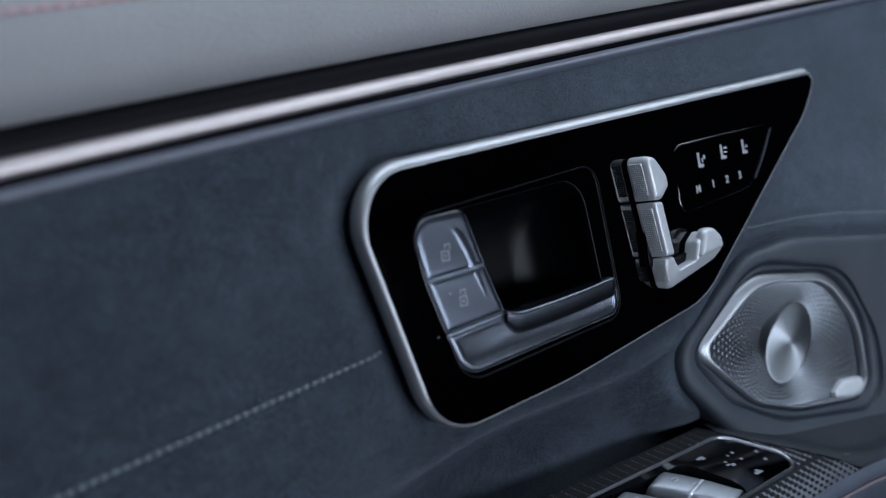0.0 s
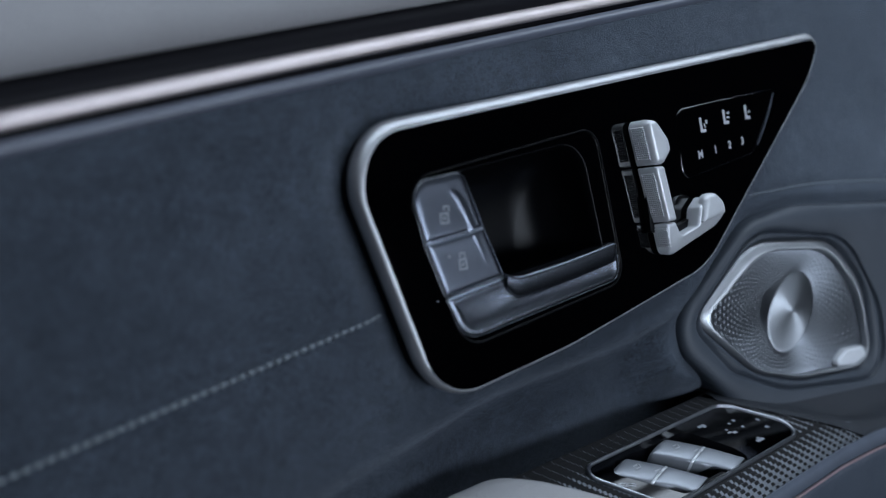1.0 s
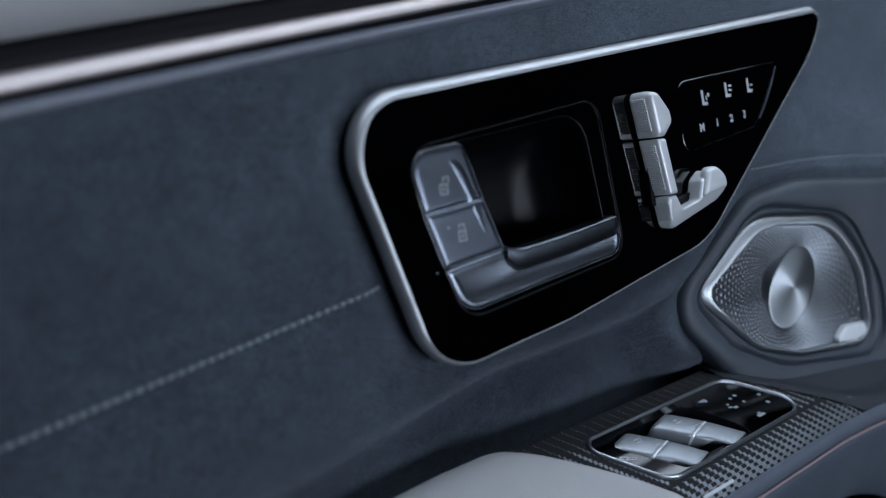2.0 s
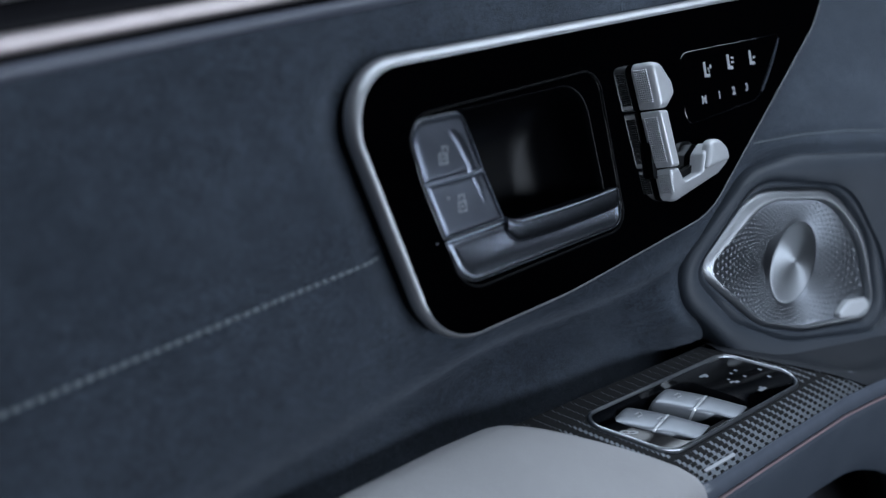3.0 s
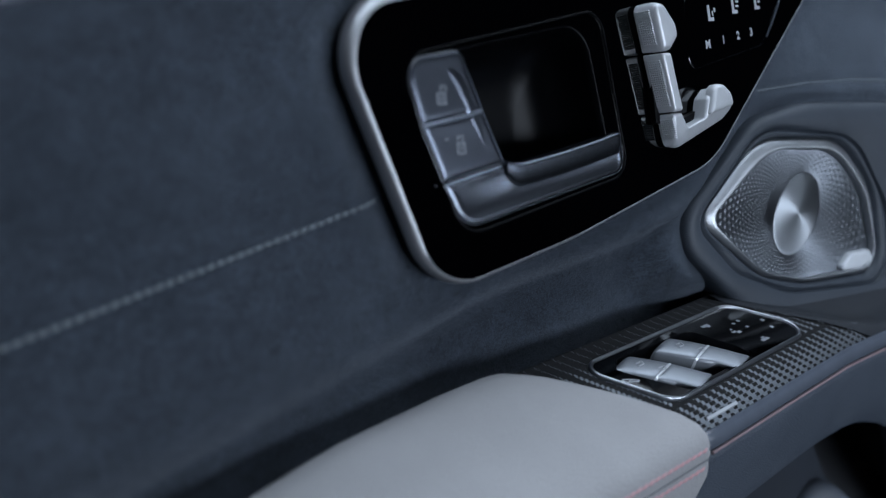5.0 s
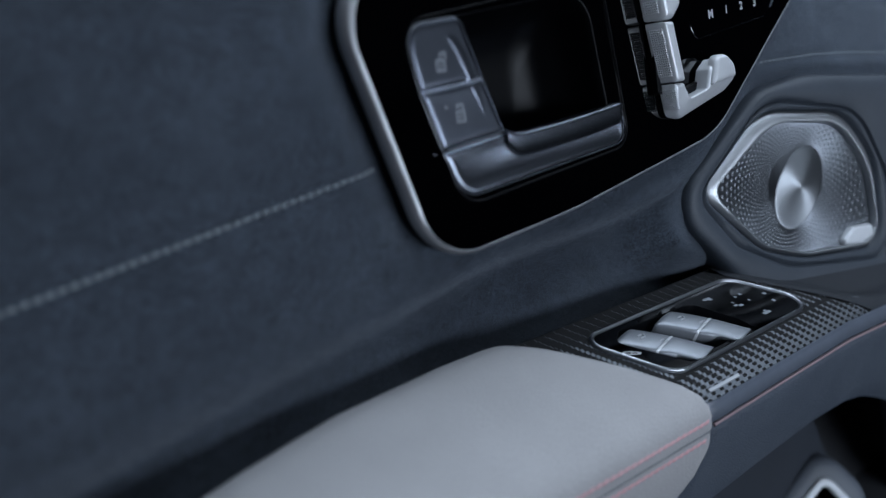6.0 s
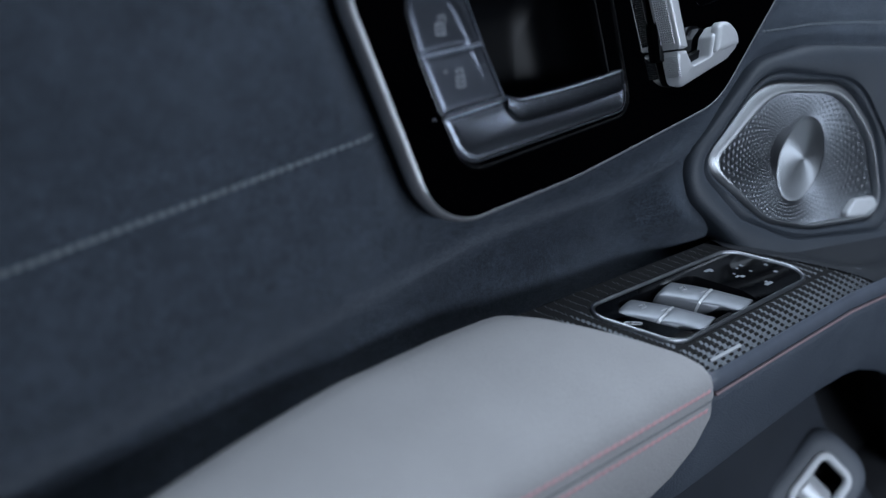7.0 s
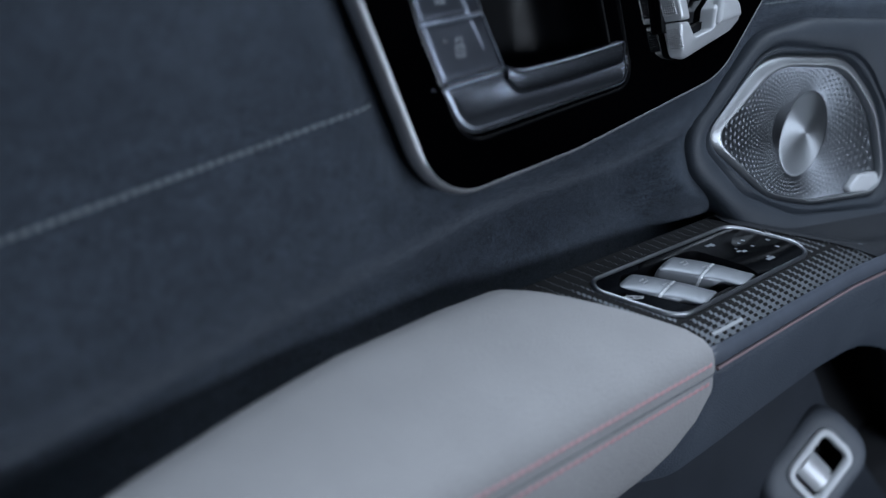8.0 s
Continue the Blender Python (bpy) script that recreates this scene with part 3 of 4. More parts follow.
skin(bm, [[Vector((u + d, v, w)) / 1000 for d, w in ((0, 0.05), (0.2, 0.6), (0.9, 0.55), (1.4, 0.05))] for u, v in ((206.0, 29.5), (213, 37.5), (220, 47), (226.5, 58))], True, True, True)
part("edge_strip", bm, GRAPHITE, pad, "satin strip on the slanted edge")


def slabs(rects, z0, z1):
    """Thin printed shapes: parallelograms (u, v, width, height, lean)."""
    bm = bmesh.new()
    for u, v, a, h, lean in rects:
        vs = [bm.verts.new(Vector((u + x + lean * y, v + y, z)) / 1000) for z in (z0, z1) for x, y in ((0, 0), (a, 0), (a, h), (0, h))]
        for f in ((0, 1, 2, 3), (4, 5, 6, 7), (0, 1, 5, 4), (1, 2, 6, 5), (2, 3, 7, 6), (3, 0, 4, 7)):
            bm.faces.new([vs[i] for i in f])
    return bm


for k, (u, v) in enumerate(((155.4, 42.0), (177.3, 45.4), (198.8, 47.2))):
    shape = [(u - 3.6, v - 3.8, 6.2, 2.2, 0), (u - 3.6, v - 1.6, 2.6, 6.4, -0.15), (u - 4.4, v + 4.4, 2.4, 1.6, 0)]
    shape += [[(u + 1.2, v - 0.8, 1.2, 3.2, -0.3), (u + 2.6, v + 1.6, 2.0, 2.6, 0)], [(u + 0.4, v + 0.2, 3.4, 1.3, 0), (u + 0.4, v + 3.0, 3.4, 1.3, 0)], [(u + 0.2, v + 0.6, 2.6, 1.4, 0.3)]][k]
    shape = [(u + (a - u) * 0.8, v + (b - v) * 0.8, c * 0.8, d * 0.8, e) for a, b, c, d, e in shape]
    part("symbol", slabs(shape, 0.2, 0.32), WHITE, pad, "white seat symbol", smooth=False)
for u, v, ch in ((150.8, 27.4, "M"), (164.8, 29.2, "1"), (178.4, 30.8, "2"), (191.2, 32.2, "3")):
    curve = bpy.data.curves.new("digit", "FONT")
    curve.body, curve.size, curve.extrude, curve.align_x, curve.align_y = ch, 0.0057, 0.00005, "CENTER", "CENTER"
    curve.offset = 0.00018
    tmp = bpy.data.objects.new("digit", curve)
    me = bpy.data.meshes.new_from_object(tmp)
    bpy.data.objects.remove(tmp)
    me.materials.clear()
    me.materials.append(WHITE)
    part("digit", me, WHITE, pad, "white printed character " + ch, m=Matrix.Translation(Vector((u, v, 0.27)) / 1000) @ Matrix.Rotation(0.1, 4, "Z"))

# ---- loudspeaker in its pod; local frame: x forward, y up, z out of the grille
SPK = DOOR @ Matrix.Translation((0.229, -0.071, -0.0030)) @ Matrix.Rotation(-math.atan(0.165), 4, "Y")


bm = bmesh.new()


def pod_ring(d, share, z):
    """A ring drawn in from the pod's edge by d, but never past that share of the way to the rim."""
    return polar_ring([a - min(d, share * max(0.0, a - b - 1)) for a, b in zip(R_POD, R_LIP)], 0, z)


skin(bm, [lifted(lp, share) for lp, share in (
    (polar_ring(R_POD, 2, -30), 1), (polar_ring(R_POD, 0.8, -8), 1), (polar_ring(R_POD, 0.0, -3.5), 1), (pod_ring(0.5, 0.05, -0.6), 1), (pod_ring(1.6, 0.12, 1.4), 1), (pod_ring(3.6, 0.22, 2.8), 0.92), (pod_ring(7, 0.38, 4.0), 0.7), (pod_ring(12, 0.6, 4.6), 0.4),
    (polar_ring(polar_mix(R_LIP, R_POD, 0.10), 1.2, 4.4), 0.1), (polar_ring(R_LIP, 0.8, 3.2), 0), (polar_ring(R_LIP, 0.1, 1.2), 0), (polar_ring(R_LIP, -0.4, 0.7), 0), (polar_ring(polar_mix(R_LIP, R_RIM, 0.22), 0, 1.9), 0), (polar_ring(polar_mix(R_LIP, R_RIM, 0.45), 0, 2.8), 0),
    (polar_ring(polar_mix(R_LIP, R_RIM, 0.68), 0, 2.4), 0), (polar_ring(polar_mix(R_LIP, R_RIM, 0.86), 0.2, 1.0), 0), (polar_ring(R_RIM, 0.2, -2.0), 0), (polar_ring(R_RIM, -2, -9), 0))], True)
tagged(part("speaker_pod", bm, DARK, None, m=SPK), "dark leather-covered pod round the loudspeaker", "door trim", kind="structure")
speaker = thing("loudspeaker", "brushed metal loudspeaker grille with a round centre disc", "loudspeaker", SPK)
bm = bmesh.new()
skin(bm, [polar_ring(R_RIM, -0.6, -8)] + [polar_ring(polar_mix(R_RIM, R_GRILLE, f), 0, z) for f, z in ((0.0, -2.4), (0.02, -1.2), (0.1, -0.2), (0.3, 0.8), (0.55, 1.8), (0.72, 2.2), (0.84, 2.1), (0.94, 1.2), (1.0, -0.4), (1.03, -3.0))], True)
part("rim", bm, RIM, speaker, "satin aluminium rim")
bm = bmesh.new()
loops = []
for k in range(13):
    f = k / 12
    loops.append([Vector((p.x, p.y, p.z)) for p in polar_ring(polar_mix([r + 0.6 for r in R_GRILLE], R_DISC, f), 0, -1.8 - 3.0 * f ** 1.2)])
skin(bm, loops, True)
part("grille", bm, GRILLE, speaker, "patterned dark metal grille")
bm = bmesh.new()
skin(bm, [[Vector((p.x - DISC_MID.x, p.y - DISC_MID.y, z)) / 1000 for p in oval(f)] for f, z in ((1.01, -12), (1.005, -5.1), (0.98, -4.8), (0.93, -4.65), (0.82, -4.4), (0.65, -4.05), (0.5, -3.8), (0.3, -3.55), (0.12, -3.42), (0.02, -3.4))], True, False, True)
part("centre_disc", bm, TURNED, speaker, "domed turned-metal disc", m=Matrix.Translation((DISC_MID.x / 1000, DISC_MID.y / 1000, 0)))


def grille_bumps():
    """Scale-like studs in curved rows that grow outward."""
    verts, faces = [], []
    n_ang = 76
    r, row = 18.0, 0
    lim = [x - 1.2 for x in R_GRILLE]
    while r < 95:
        size = r * 2 * math.pi / n_ang * 0.40
        for k in range(n_ang):
            th = 2 * math.pi * (k + 0.5 * (row % 2)) / n_ang
            edge = lim[int(th / (2 * math.pi) * len(lim)) % len(lim)]
            inner = R_DISC[int(th / (2 * math.pi) * len(lim)) % len(lim)]
            if r > edge or r < inner + 2.0:
                continue
            f = max(0.0, min(1.0, (edge - r) / max(1e-6, edge - inner)))
            z = -1.8 - 3.0 * f ** 1.2
            c = Vector((r * math.cos(th), r * math.sin(th), z))
            b = len(verts)
            for rr, zz in ((1.0, -0.12), (0.70, 0.07)):
                for j in range(6):
                    a = th + math.pi * j / 3
                    verts.append((c + Vector((size * rr * math.cos(a), size * rr * math.sin(a), zz * min(1.0, size)))) / 1000)
            verts.append((c + Vector((0, 0, 0.10 * min(1.0, size)))) / 1000)
            for j in range(6):
                k2 = (j + 1) % 6
                faces.append((b + j, b + k2, b + 6 + k2, b + 6 + j))
                faces.append((b + 6 + j, b + 6 + k2, b + 12))
        r += size * 2.1
        row += 1
    me = bpy.data.meshes.new("mesh")
    me.from_pydata(verts, [], faces)
    for p in me.polygons:
        p.use_smooth = True
    me.materials.append(STUD)
    return me


tagged(part("grille_studs", grille_bumps(), STUD, speaker, "raised metal studs"), kind="stuff")
part("badge", block([(36, -42, 2.5), (58, -45, 3), (70, -41, 3), (68, -34, 3), (50, -33, 4)], -6, 2.2, 2.2), MATT, speaker, "small bright metal badge")

# ---- armrest: woven trim plate, switch module, side trim, leather pad. World millimetres from here on.


def edge_y(x):
    """The cabin-side edge of the trim plate."""
    return along([(-300, -104), (40, -97), (61, -96.2), (129, -95.2), (195, -94.6), (230, -96.5), (262, -100), (300, -104), (420, -108), (560, -110)], x)


TOP = 699.0
SLANT = 0.82


def pad_front(y):
    """How far forward the padded armrest reaches at that depth."""
    return 11.5 + SLANT * (min(88.0, max(31.0, -y)) - 31) + 0.55 * max(0.0, -y - 88)


def weave_front(y):
    """Where the woven plate ends ahead: a slanted line."""
    return 168.0 + (-y - 42.0) * 1.06


def crown(y, e):
    """How far the plate has rolled down towards its cabin-side edge."""
    return 3.4 * max(0.0, min(1.0, (e + 22 - y) / 22)) ** 2


FRAME = rpoly([(61.5, -78.2, 17), (190, -77.2, 9), (158.5, -38.2, 20), (36, -38.9, 7)], 8)
weave = thing("woven_trim", "silver and black woven trim plate on top of the armrest", "trim plate", kind="structure")
bm = bmesh.new()
rim_pts = [Vector((pad_front(y) - 5, y)) for y in (-28, -50, -65, -76)]
rim_pts += [Vector((60 + 10 * k, edge_y(60 + 10 * k) + 16)) for k in range(15)]
rim_pts += [Vector((weave_front(y), y)) for y in (-79, -65, -50, -40, -28)]
edges = []
for lp in (rim_pts, inset(FRAME, 1.0)):
    vs = [bm.verts.new(Vector((p.x, p.y, TOP - 0.9)) / 1000) for p in lp]
    edges += [bm.edges.new((vs[i], vs[(i + 1) % len(vs)])) for i in range(len(vs))]
bmesh.ops.triangle_fill(bm, use_beauty=True, edges=edges)
loops = []
for k in range(20):
    x = 50 + 9.5 * k
    e = edge_y(x)
    ys = [e + 22 - 2.2 * n for n in range(11)]
    loops.append([Vector((min(x, weave_front(y)) if k > 12 else max(x, pad_front(y) - 5), y, TOP - 1.0 - crown(y, e))) / 1000 for y in ys] + [Vector((min(x, weave_front(e)), e, TOP - 12)) / 1000])
skin(bm, loops, False)
part("plate", bm, WEFT, weave, "black plate under the weave", smooth=False)
bm = bmesh.new()
skin(bm, [[Vector((x, y, z)) / 1000 for y, z in ((-28, TOP - 0.9), (-27, TOP - 2), (-27, TOP - 30))] for x in (0, 80, 175)], False)
part("back_edge", bm, WEFT, weave, "dark rear edge of the plate")


def inside(pts, x, y):
    hit = False
    for i in range(len(pts)):
        p, q = pts[i - 1], pts[i]
        if (p.y > y) != (q.y > y) and x < p.x + (q.x - p.x) * (y - p.y) / (q.y - p.y):
            hit = not hit
    return hit


def threads(over):
    """Crossings of a twill: silver cells in rows along the plate, and the black floats on them. These widen away from
    its edge to draw in the falling light.
    """
    verts, faces = [], []
    long, deep = 6.5, 2.2
    keep_out = inset(FRAME, 1.9)
    for j in range(33):
        for i in range(40):
            x, y = -10 + long * i - 1.2 * (j % 27), -98 + deep * j
            e = edge_y(x)
            y += e + 95.2
            if y < e + 1.0 or y > -28.9 or x < pad_front(y) - 6 or x > weave_front(y) - 3 or any(inside(keep_out, x + d, y) for d in (-2.4, 0, 2.4)):
                continue
            edge = smooth01(1 - (y - e - 1) / 14)
            # beyond y -46 the floats nearly close up: shade drawn into the pattern
            a, b = (0.5 * long, 0.5 * deep) if over else (2.72 + 0.42 * smooth01((y + 46) / 8) - 1.0 * edge, 1.1 - 0.30 * edge)
            lift = -0.86 if over else -0.78 + 0.035 * smooth01((y + 46) / 8)
            base_i = len(verts)
            for s in (-1, -0.5, 0.5, 1):
                for t in (-1, 0, 1):
                    h = (0.12 * (1 - t * t)) if over else 0.2 * (1 - s * s) * (1 - 0.5 * t * t) - 0.1 * t * t
                    yy = y + b * t
                    verts.append(Vector((x + a * s, yy, TOP + lift + h - crown(yy, e))) / 1000)
            for s in range(3):
                for t in range(2):
                    q = base_i + s * 3 + t
                    faces.append((q, q + 3, q + 4, q + 1))
    me = bpy.data.meshes.new("mesh")
    me.from_pydata(verts, [], faces)
    for f in me.polygons:
        f.use_smooth = True
    me.materials.append(WARP if over else WEFT)
    return me


tagged(part("silver_threads", threads(1), WARP, weave, "silver woven threads"), kind="stuff")
tagged(part("black_threads", threads(0), WEFT, weave, "black woven threads"), kind="stuff")

# leather deck between the plate and the speaker pod, its shade put into the colour
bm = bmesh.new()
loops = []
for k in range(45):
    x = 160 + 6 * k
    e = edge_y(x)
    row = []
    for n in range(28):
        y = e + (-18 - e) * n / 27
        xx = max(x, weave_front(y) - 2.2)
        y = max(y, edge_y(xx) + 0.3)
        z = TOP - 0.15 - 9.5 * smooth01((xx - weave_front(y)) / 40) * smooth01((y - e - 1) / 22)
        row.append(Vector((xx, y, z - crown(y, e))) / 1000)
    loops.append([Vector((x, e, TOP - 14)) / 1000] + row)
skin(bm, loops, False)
tagged(part("armrest_deck", bm, DECK, None), "leather deck between woven trim and speaker pod, coloured dark for shade", "armrest deck", kind="structure")

# side of the armrest ahead of the pad
side = thing("armrest_side", "dark leather armrest side with coral piping and lacquered edge", "armrest side", kind="structure")


def side_strip(profile, x0=50, x1=560, step=6):
    bm = bmesh.new()
    loops = []
    for k in range(int((x1 - x0) / step) + 1):
        x = x0 + k * step
        e = edge_y(x)
        tuck = min(12.0, 0.35 * max(0.0, 64 - x))
        loops.append([Vector((x, e + dy + tuck, z)) / 1000 for dy, z in profile(x)])
    skin(bm, loops, True, True, True)
    return bm


part("edge_trim", side_strip(lambda x: [(6, 690), (0.4, 696.2), (0.2, 696.9), (-0.4, 697.1), (-0.9, 696.7), (-1.1, 696.1), (-1.9, 695.6), (-3.2, 694.0), (-4.1, 692.0), (-4.6, 690.0), (-4.3, 688.3), (-3.0, 687.2), (6, 686)]), TRIM, side, "blue-grey lacquered edge")
part("piping", sweep([(64 + 10 * k, edge_y(64 + 10 * k) - 4.7, 687.4) for k in range(50)], 0.8), PIPE, side, "coral piping")


def skirt(x):
    low = along([(-60, 619), (60, 620), (100, 621.5), (155, 625.5), (206, 628.5), (232, 630), (248, 628.5), (262, 624), (280, 617), (306, 604), (342, 581), (406, 524), (560, 376)], x)
    h = 687 - low
    return [(-4.2, 687.2), (-5.4, 685.8), (-6.2, 683), (-6.5, 687 - 0.35 * h), (-7.0, 687 - 0.75 * h), (-7.2, low + 4), (-5.6, low + 0.8), (-2.0, low), (3, low + 1), (14, low + 8), (14, 687)]


part("skirt", side_strip(skirt, -40, 560), SKIRT, side, "grained dark leather skirt")

# switch module
module = thing("window_switches", "chrome-framed window switch module with silver rockers", "switch module")
bm = bmesh.new()
skin(bm, [ring(FRAME, d, TOP + w) for d, w in ((-0.1, -3), (-0.1, 0.3), (0.2, 0.9), (0.75, 1.15), (1.35, 0.9), (1.7, 0.3), (1.8, -3))], True)
part("frame", bm, THIN, module, "satin chrome frame")
WELL = rpoly([(76, -76.0, 6), (132, -76.0, 6), (130, -66, 6), (116, -45.0, 8), (61, -43.4, 4), (53.2, -49.2, 4)], 6)
bm = bmesh.new()
edges = []
for lp in (inset(FRAME, 2.0), WELL):
    vs = [bm.verts.new(Vector((p.x, p.y, TOP + 0.3)) / 1000) for p in lp]
    edges += [bm.edges.new((vs[i], vs[(i + 1) % len(vs)])) for i in range(len(vs))]
bmesh.ops.triangle_fill(bm, use_beauty=True, edges=edges)
part("face_plate", bm, GLOSS, module, "gloss black plate", smooth=False)
bm = bmesh.new()
skin(bm, [ring(WELL, d, TOP + w) for d, w in ((0, 0.3), (0.3, -0.4), (0.8, -6), (1.6, -11))], True, False, True)
part("well", bm, CUP, module, "black switch well")


def rocker(p0, p1, wide, f0, f1, lift=0.0):
    """A stretch of a rocker bar whose axis runs from p0 to p1: crowned on top, rounded at the start, undercut to a finger lip at its end."""
    a, b = Vector((*p0, 0)), Vector((*p1, 0))
    s = Vector((0.97, 0.24, 0))  # the keys are parallelograms: their ends run along the door
    bm = bmesh.new()
    loops = []
    n = 20
    for k in range(n + 1):
        f = f0 + (f1 - f0) * k / n
        start = math.sqrt(max(0.0, 1 - (1 - min(1.0, (f + 0.004) / 0.07)) ** 2))
        tip = smooth01((f - 0.54) / 0.24)
        seam = 0.35 * math.exp(-min(f - f0, f1 - f) / 0.012)
        deep = (8.4 + 1.4 * math.sin(math.pi * f)) * (1 - 0.84 * tip) * (0.45 + 0.55 * start)
        top = 0.9 * math.sin(math.pi * min(1.0, f * 1.1)) - 1.6 * (1 - start) - seam + lift
        near = wide * (1 - 0.10 * tip) * (0.86 + 0.14 * start)
        row = []
        for t, z in ((-0.90, -deep - 0.2), (-1.06, -deep + 0.5), (-1.10, -deep + 1.3), (-1.02, -1.9), (-0.97, -0.9), (-0.88, -0.38), (-0.70, -0.1), (-0.3, 0.12), (0.1, 0.16), (0.55, 0.02), (0.85, -0.35), (0.96, -1.1), (1.0, -3.0), (0.95, -10.6), (-0.55, -10.6)):
            row.append((a + (b - a) * f + s * ((near if t < 0 else wide) * t) + Vector((0, 0, TOP + 0.6 + top + z))) / 1000)
        loops.append(row)
    skin(bm, loops, True, True, True)
    return bm


def shift(p, q, f):
    return (p[0] + (q[0] - p[0]) * f, p[1] + (q[1] - p[1]) * f)


for c0, c1 in (((60.2, -46.0), (89.4, -75.4)), ((92.0, -45.5), (121.8, -75.6))):
    for f0, f1 in ((0.0, 0.487), (0.513, 1.0)):
        key = part("rocker", rocker(c0, c1, 8.6, f0, f1), ROCK, module)
        m0 = shift(c0, c1, 0.12 + 0.5 * f0 + 0.1)
        part("symbol", slabs([(m0[0] - 1.6, m0[1] + 0.9, 3.0, 0.5, 0.3), (m0[0] - 1.6, m0[1] - 1.1, 3.0, 0.5, 0.3), (m0[0] + 1.6, m0[1] - 1.1, 0.5, 2.4, 0.3)], TOP + 0.9, TOP + 1.85), TAG, key, "pale window symbol", smooth=False)
    part("divider", rocker(c0, c1, 8.75, 0.484, 0.516, 0.3), BRIGHT, module, "bright dividing rib")
for marks in ([(126.4, -47.6, 5.6, 1.5, -0.6), (129.4, -48.6, 2.4, 1.0, -0.6)],
              [(138.4, -58.2, 3.0, 1.2, -0.5), (141.4, -59.6, 3.2, 1.6, -0.5), (139.6, -56.0, 1.4, 1.2, -0.5)],
              [(150.8, -53.0, 1.8, 1.5, -0.5)], [(145.8, -53.4, 1.6, 1.2, -0.5)], [(151.2, -58.6, 1.6, 1.3, -0.5)], [(165.6, -59.0, 2.0, 1.7, -0.5)], [(164.8, -65.4, 2.0, 1.7, -0.5)],
              [(148.2, -70.2, 6.2, 1.7, -0.6), (150.0, -68.2, 2.4, 0.9, -0.6)]):
    part("symbol", slabs(marks, TOP + 0.3, TOP + 0.45), GREYPRINT, module, "grey printed mark", smooth=False)
car = rpoly([(51.4, -58.0, 0.7), (56.9, -60.3, 0.7), (58.9, -59.7, 0.6), (54.9, -56.9, 1.0), (51.4, -55.3, 1.0), (48.8, -55.3, 0.8)], 4)
bm = bmesh.new()
skin(bm, [ring(car, d, TOP + w) for d, w in ((0, 0.3), (0, 0.45), (0.65, 0.45), (0.65, 0.3))], True)
part("symbol", bm, WHITE, module, "white car door symbol", smooth=False)
part("symbol", slabs([(53.2, -57.9, 2.6, 0.5, -0.42)], TOP + 0.3, TOP + 0.45), WHITE, module, "white car door symbol", smooth=False)
tagged(part("tag_plate", slabs([(69, -91.4, 24, 1.5, 0.4)], TOP - 5, TOP - 2.2), TAG, None), "small silver tag on the woven trim", "tag", "tags on the armrest")
tagged(part("tag_plate", slabs([(219, -85.0, 5, 8, -1.5)], TOP - 7, TOP - 1.6), GREYPRINT, None),  "small grey tag on the leather deck", "tag", "tags on the armrest")

# padded armrest
YN = -101.5


def far_y(x):
    return along([(-460, -100), (-300, -70), (-180, -43.5), (-135, -34.5), (-85, -26), (-34, -22.5), (20, -22.0)], x)


def build_pad():
    bm = bmesh.new()
    loops = []
    front, n = 10.0, 60
    for k in range(n + 1):
        f = k / n
        s = -430 + (front + 430) * (1 - (1 - f) ** 2.2)
        gap = front - s
        corner = 19 * (1 - math.sqrt(max(0, 1 - (1 - min(1, gap / 19)) ** 2)))
        drop = 5.0 * (1 - math.sqrt(max(0, 1 - (1 - min(1, gap / 5)) ** 2)))
        yf = far_y(s) - corner
        yn = YN
        low = max(604, 642 - 0.2 * (10 - s))
        end = 1 - 0.07 * (1 - math.sqrt(max(0, 1 - (1 - min(1, gap / 6)) ** 2)))
        sec = [(yf + 1.0, 676), (yf + 0.4, 692), (yf - 1.2, 698.0), (yf - 4.5, 701.4), (yf - 10, 702.8)]
        for j in range(1, 6):
            g = j / 6
            sec.append((yf - 10 + (yn + 16 - yf + 10) * g, 702.8 + 1.4 * math.sin(math.pi * g)))
        sec += [(yn + 16, 702.6), (yn + 9, 700.6), (yn + 4.5, 697.2), (yn + 2.0, 693.0), (yn + 1.0, 689.0), (yn + 0.35, 686.4), (yn + 0.3, 685.2), (yn - 0.3, 683.6), (yn - 2.4, 676), (yn - 4.0, 664), (yn - 4.4, 652), (yn - 3.8, low + 4), (yn - 1.5, low), (yn + 4, low - 1), (yn + 30, low), (yf - 2, 660)]
        loops.append([Vector((s - 10 + pad_front(y) - 30 * (max(0.0, 688 - z) / 44) ** 2, (yf + yn) / 2 + (y - (yf + yn) / 2) * end, 668 + (z - 668) * end - drop * smooth01((z - 684) / 12))) / 1000 for y, z in sec])
    skin(bm, loops, True, True, True)
    return bm


arm = thing("armrest_pad", "padded grey leather armrest with coral double stitching", "armrest")
part("cushion", build_pad(), GREY, arm, angle=60)
pad_stitch = stitch_mesh(4.2, 0.7, PINK)
for y, z, tilt in ((YN + 1.55, 691.2, 70), (YN - 0.75, 682.0, 82)):
    for k in range(78):
        x = 57 - 4.2 * k
        m = Matrix.Translation(Vector((x, y, z)) / 1000) @ Matrix.Rotation(radians(tilt), 4, "X") @ Matrix.Rotation(radians(15), 4, "Z")
        part("stitch", pad_stitch, PINK, arm, m=m)
part("seam_welt", sweep([(61 - 10 * k, YN + 0.2, 685.4) for k in range(41)], 0.5), SEAM, arm, "grey seam between the stitch rows")

# ---- lower door: panel with a pocket, and a switch on its own plate
lower = thing("lower_door_panel", "dark grained plastic lower door panel with an open pocket", "door panel", kind="structure")


def low_y(z):
    return -50 - (690 - z) * 0.3


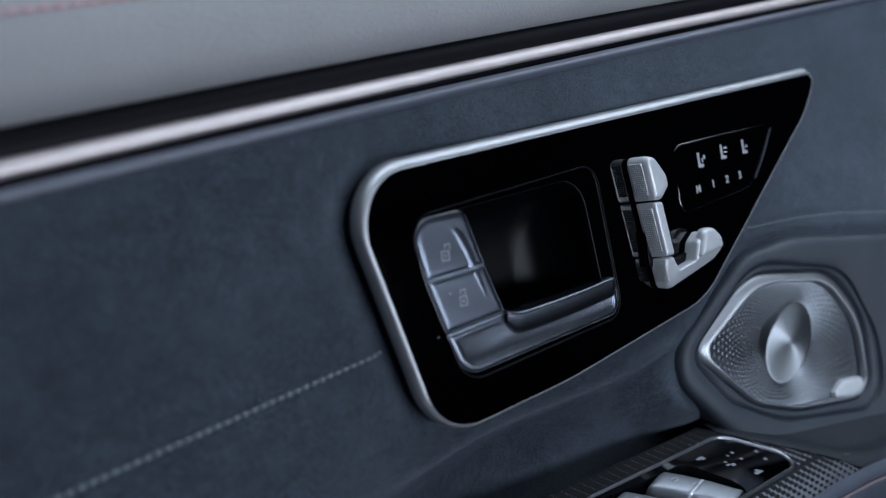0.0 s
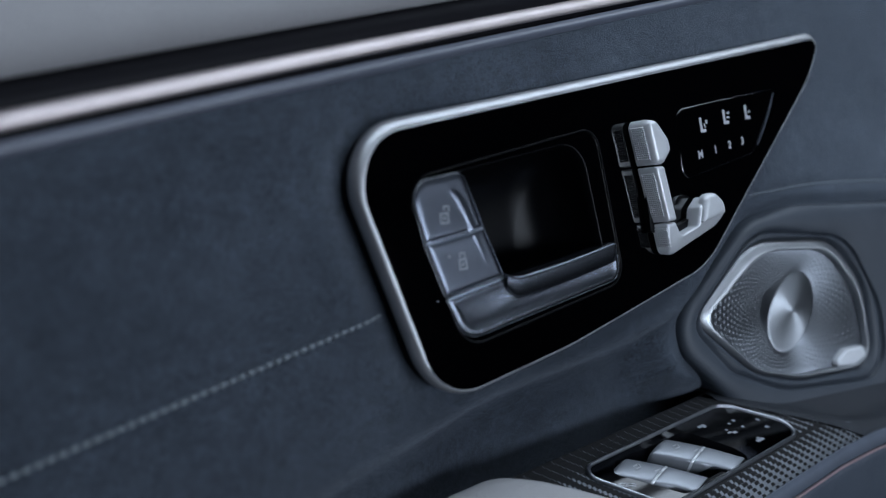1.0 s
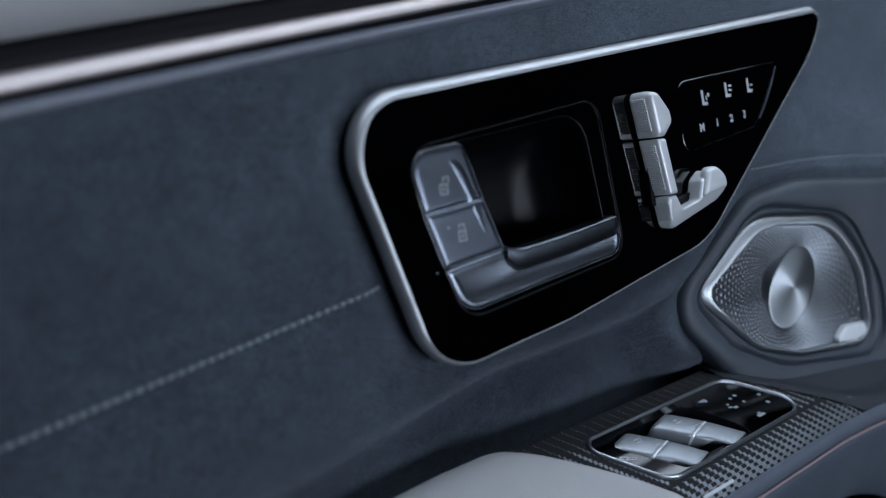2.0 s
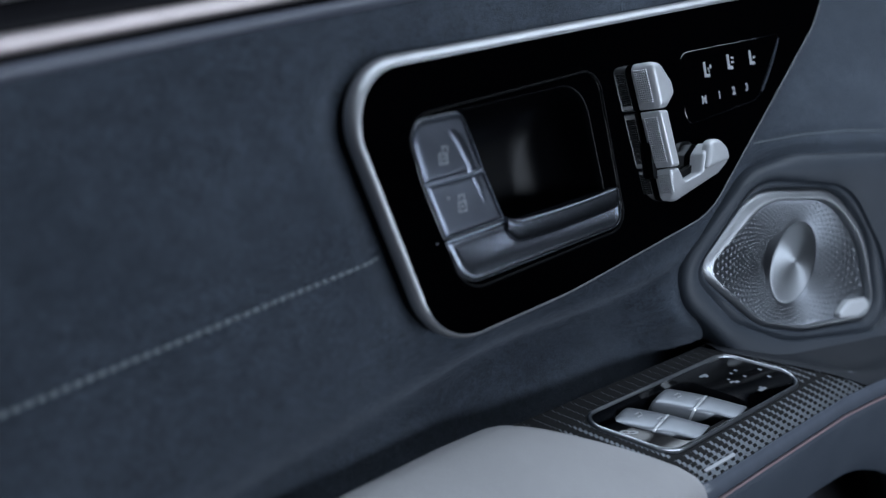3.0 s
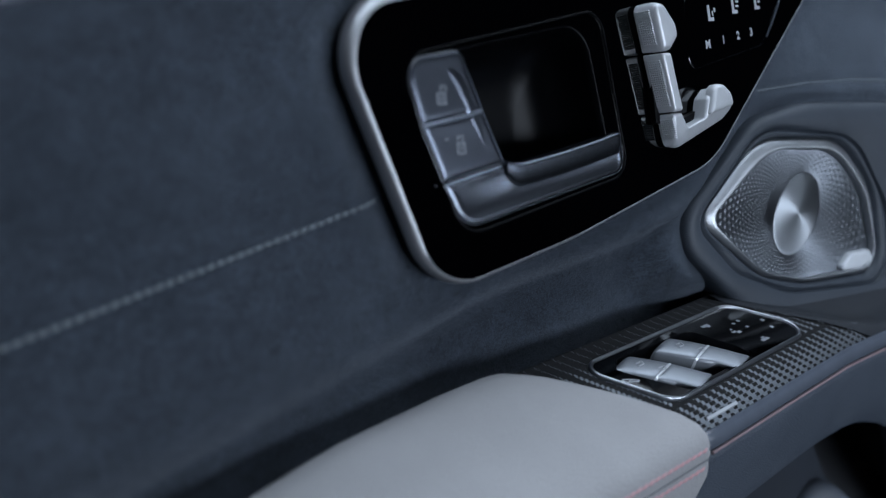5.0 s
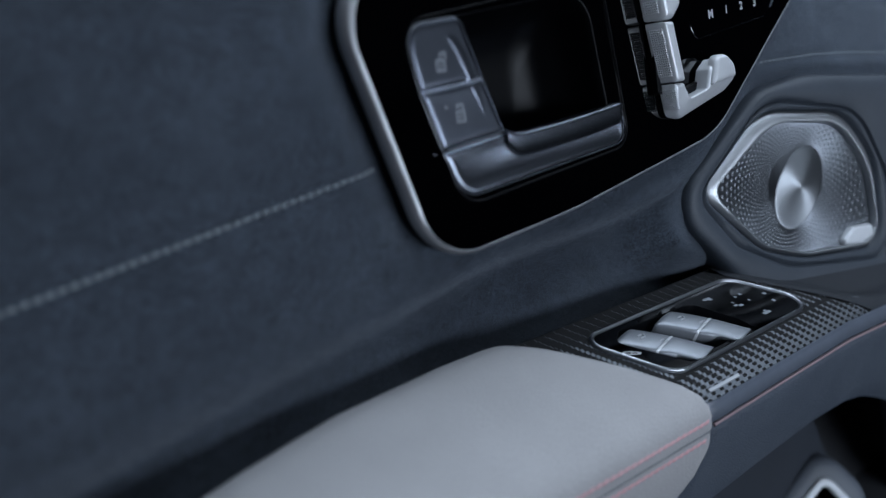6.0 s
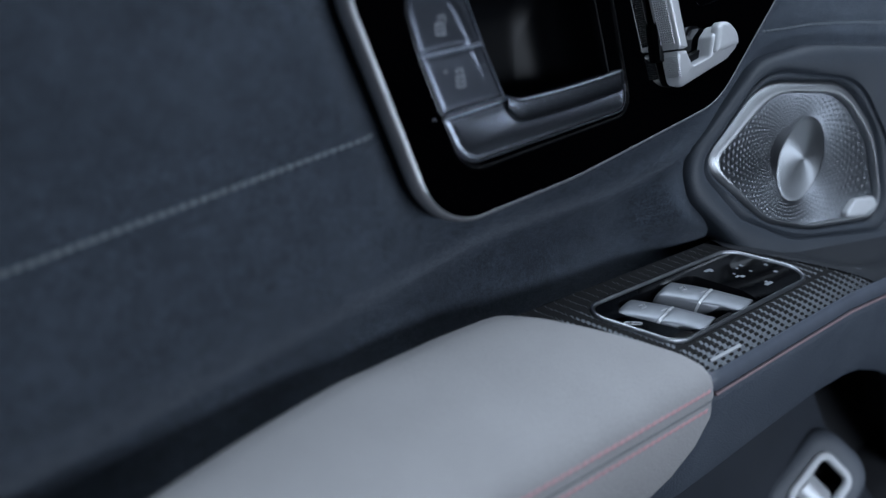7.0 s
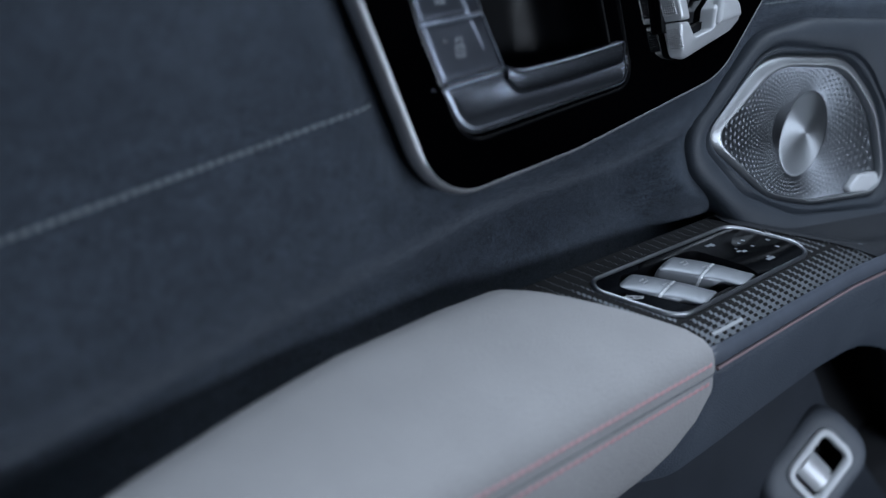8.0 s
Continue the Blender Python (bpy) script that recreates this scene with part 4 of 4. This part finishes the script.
HOLE = rpoly([(258, 645, 5), (265, 592, 22), (296, 551, 40), (460, 395, 20), (580, 385, 10), (440, 560, 30), (350, 645, 30)], 8)
bm = bmesh.new()
edges = []
outline = [Vector(p) for p in ((-450, 300), (600, 300), (600, 690), (-450, 690))]
for lp in (outline, HOLE):
    vs = [bm.verts.new(Vector((p.x, low_y(p.y), p.y)) / 1000) for p in lp]
    edges += [bm.edges.new((vs[i], vs[(i + 1) % len(vs)])) for i in range(len(vs))]
bmesh.ops.triangle_fill(bm, use_beauty=True, edges=edges)
part("panel", bm, LOWER, lower, smooth=False)
bm = bmesh.new()
skin(bm, [[Vector((p.x, low_y(p.y) + d, p.y)) / 1000 for p in inset(HOLE, e)] for d, e in ((0, -0.5), (0.8, 0.4), (3, 1.6), (8, 3.2), (60, 7))], True, False, True)
part("pocket", bm, POCKET, lower, "dark open pocket")

# boot switch: plate, chrome frame, rocker; tilted to face up into the cabin
centre = Vector((0.259, -0.119, 0.529))
zdir = Vector((-0.4, -0.6, 0.7)).normalized()
xdir = Vector((0.84, 0.08, 0.53))
xdir = (xdir - zdir * zdir.dot(xdir)).normalized()
LOWSW = Matrix.Translation(centre) @ Matrix((xdir, zdir.cross(xdir), zdir)).transposed().to_4x4()
boot = thing("boot_switch", "chrome-framed lower door switch on a grey plate", "switch", LOWSW)
MOUNT = rpoly([(-22, -14.2, 10), (26, -14.2, 10), (26, 18.4, 10), (-22, 18.4, 10)], 8)
o = rpoly([(-41, -25, 24), (41, -25, 20), (41, 30, 22), (-43, 30, 24)], 8)
bm = bmesh.new()
skin(bm, [ring(o, d, w) for d, w in ((-6, -40), (-1, -8), (0.6, -3.6), (3, -1.2), (6, -0.2), (9, 0))] + [ring(MOUNT, 3, 0)], True, True, False)
part("plate", bm, PLATE, boot, "grey mounting plate")
bm = bmesh.new()
skin(bm, [ring(MOUNT, d, w) for d, w in ((0, -1), (0, 0.5), (0.5, 1.4), (1.6, 2.0), (3.4, 2.1), (5.0, 1.7), (6.0, 0.7), (6.2, -0.8))], True)
part("frame", bm, MATT, boot, "bright metal frame")
bm = bmesh.new()
skin(bm, [ring(MOUNT, d, w) for d, w in ((5.6, -0.5), (6.4, -2), (7.2, -16))], True, False, True)
part("well", bm, CUP, boot, "black well")
bm = bmesh.new()
loops = []
for k in range(15):
    f = k / 14
    x = -12.4 + 19.9 * f
    z = -3.2 + 5.4 * math.sin(math.pi * (0.12 + 0.80 * f)) - 1.2 * f
    loops.append([Vector((x, y, w)) / 1000 for y, w in ((-8.0, -8), (-8.0, z - 0.8), (-7.4, z - 0.1), (2, z + 0.15), (11.4, z - 0.1), (12.0, z - 0.8), (12.0, -8))])
skin(bm, loops, True, True, True)
part("rocker", bm, SILVER, boot, "silver rocker")

# ---- cabin shell round the camera, dark and out of view, open at the glass roof and the side window
shell = thing("cabin_shell", "dark cabin floor, walls and roof edges", "car cabin", kind="structure")


def plate(name, x0, x1, y0, y1, z0, z1):
    bm = bmesh.new()
    bmesh.ops.create_cube(bm, size=1.0, matrix=Matrix.Translation(((x0 + x1) / 2, (y0 + y1) / 2, (z0 + z1) / 2)) @ Matrix.Diagonal((x1 - x0, y1 - y0, z1 - z0, 1)))
    part(name, bm, SHELL, shell, smooth=False)


plate("floor", -1.5, 1.5, -1.6, 0.25, 0.16, 0.20)
plate("far_side", -1.5, 1.5, -1.64, -1.60, 0.20, 1.60)
plate("rear_wall", -1.54, -1.50, -1.64, 0.45, 0.16, 1.60)
plate("front_wall", 1.50, 1.54, -1.64, 0.45, 0.16, 1.60)
plate("roof_side", -1.5, 1.5, -1.6, -0.24, 1.56, 1.60)
plate("roof_side", -1.5, 1.5, 0.10, 0.25, 1.56, 1.60)
plate("roof_end", -1.5, -0.29, -0.24, 0.10, 1.56, 1.60)
plate("roof_end", 0.95, 1.5, -0.24, 0.10, 1.56, 1.60)
plate("door_skin", -1.5, 1.5, 0.14, 0.18, 0.2, 0.90)
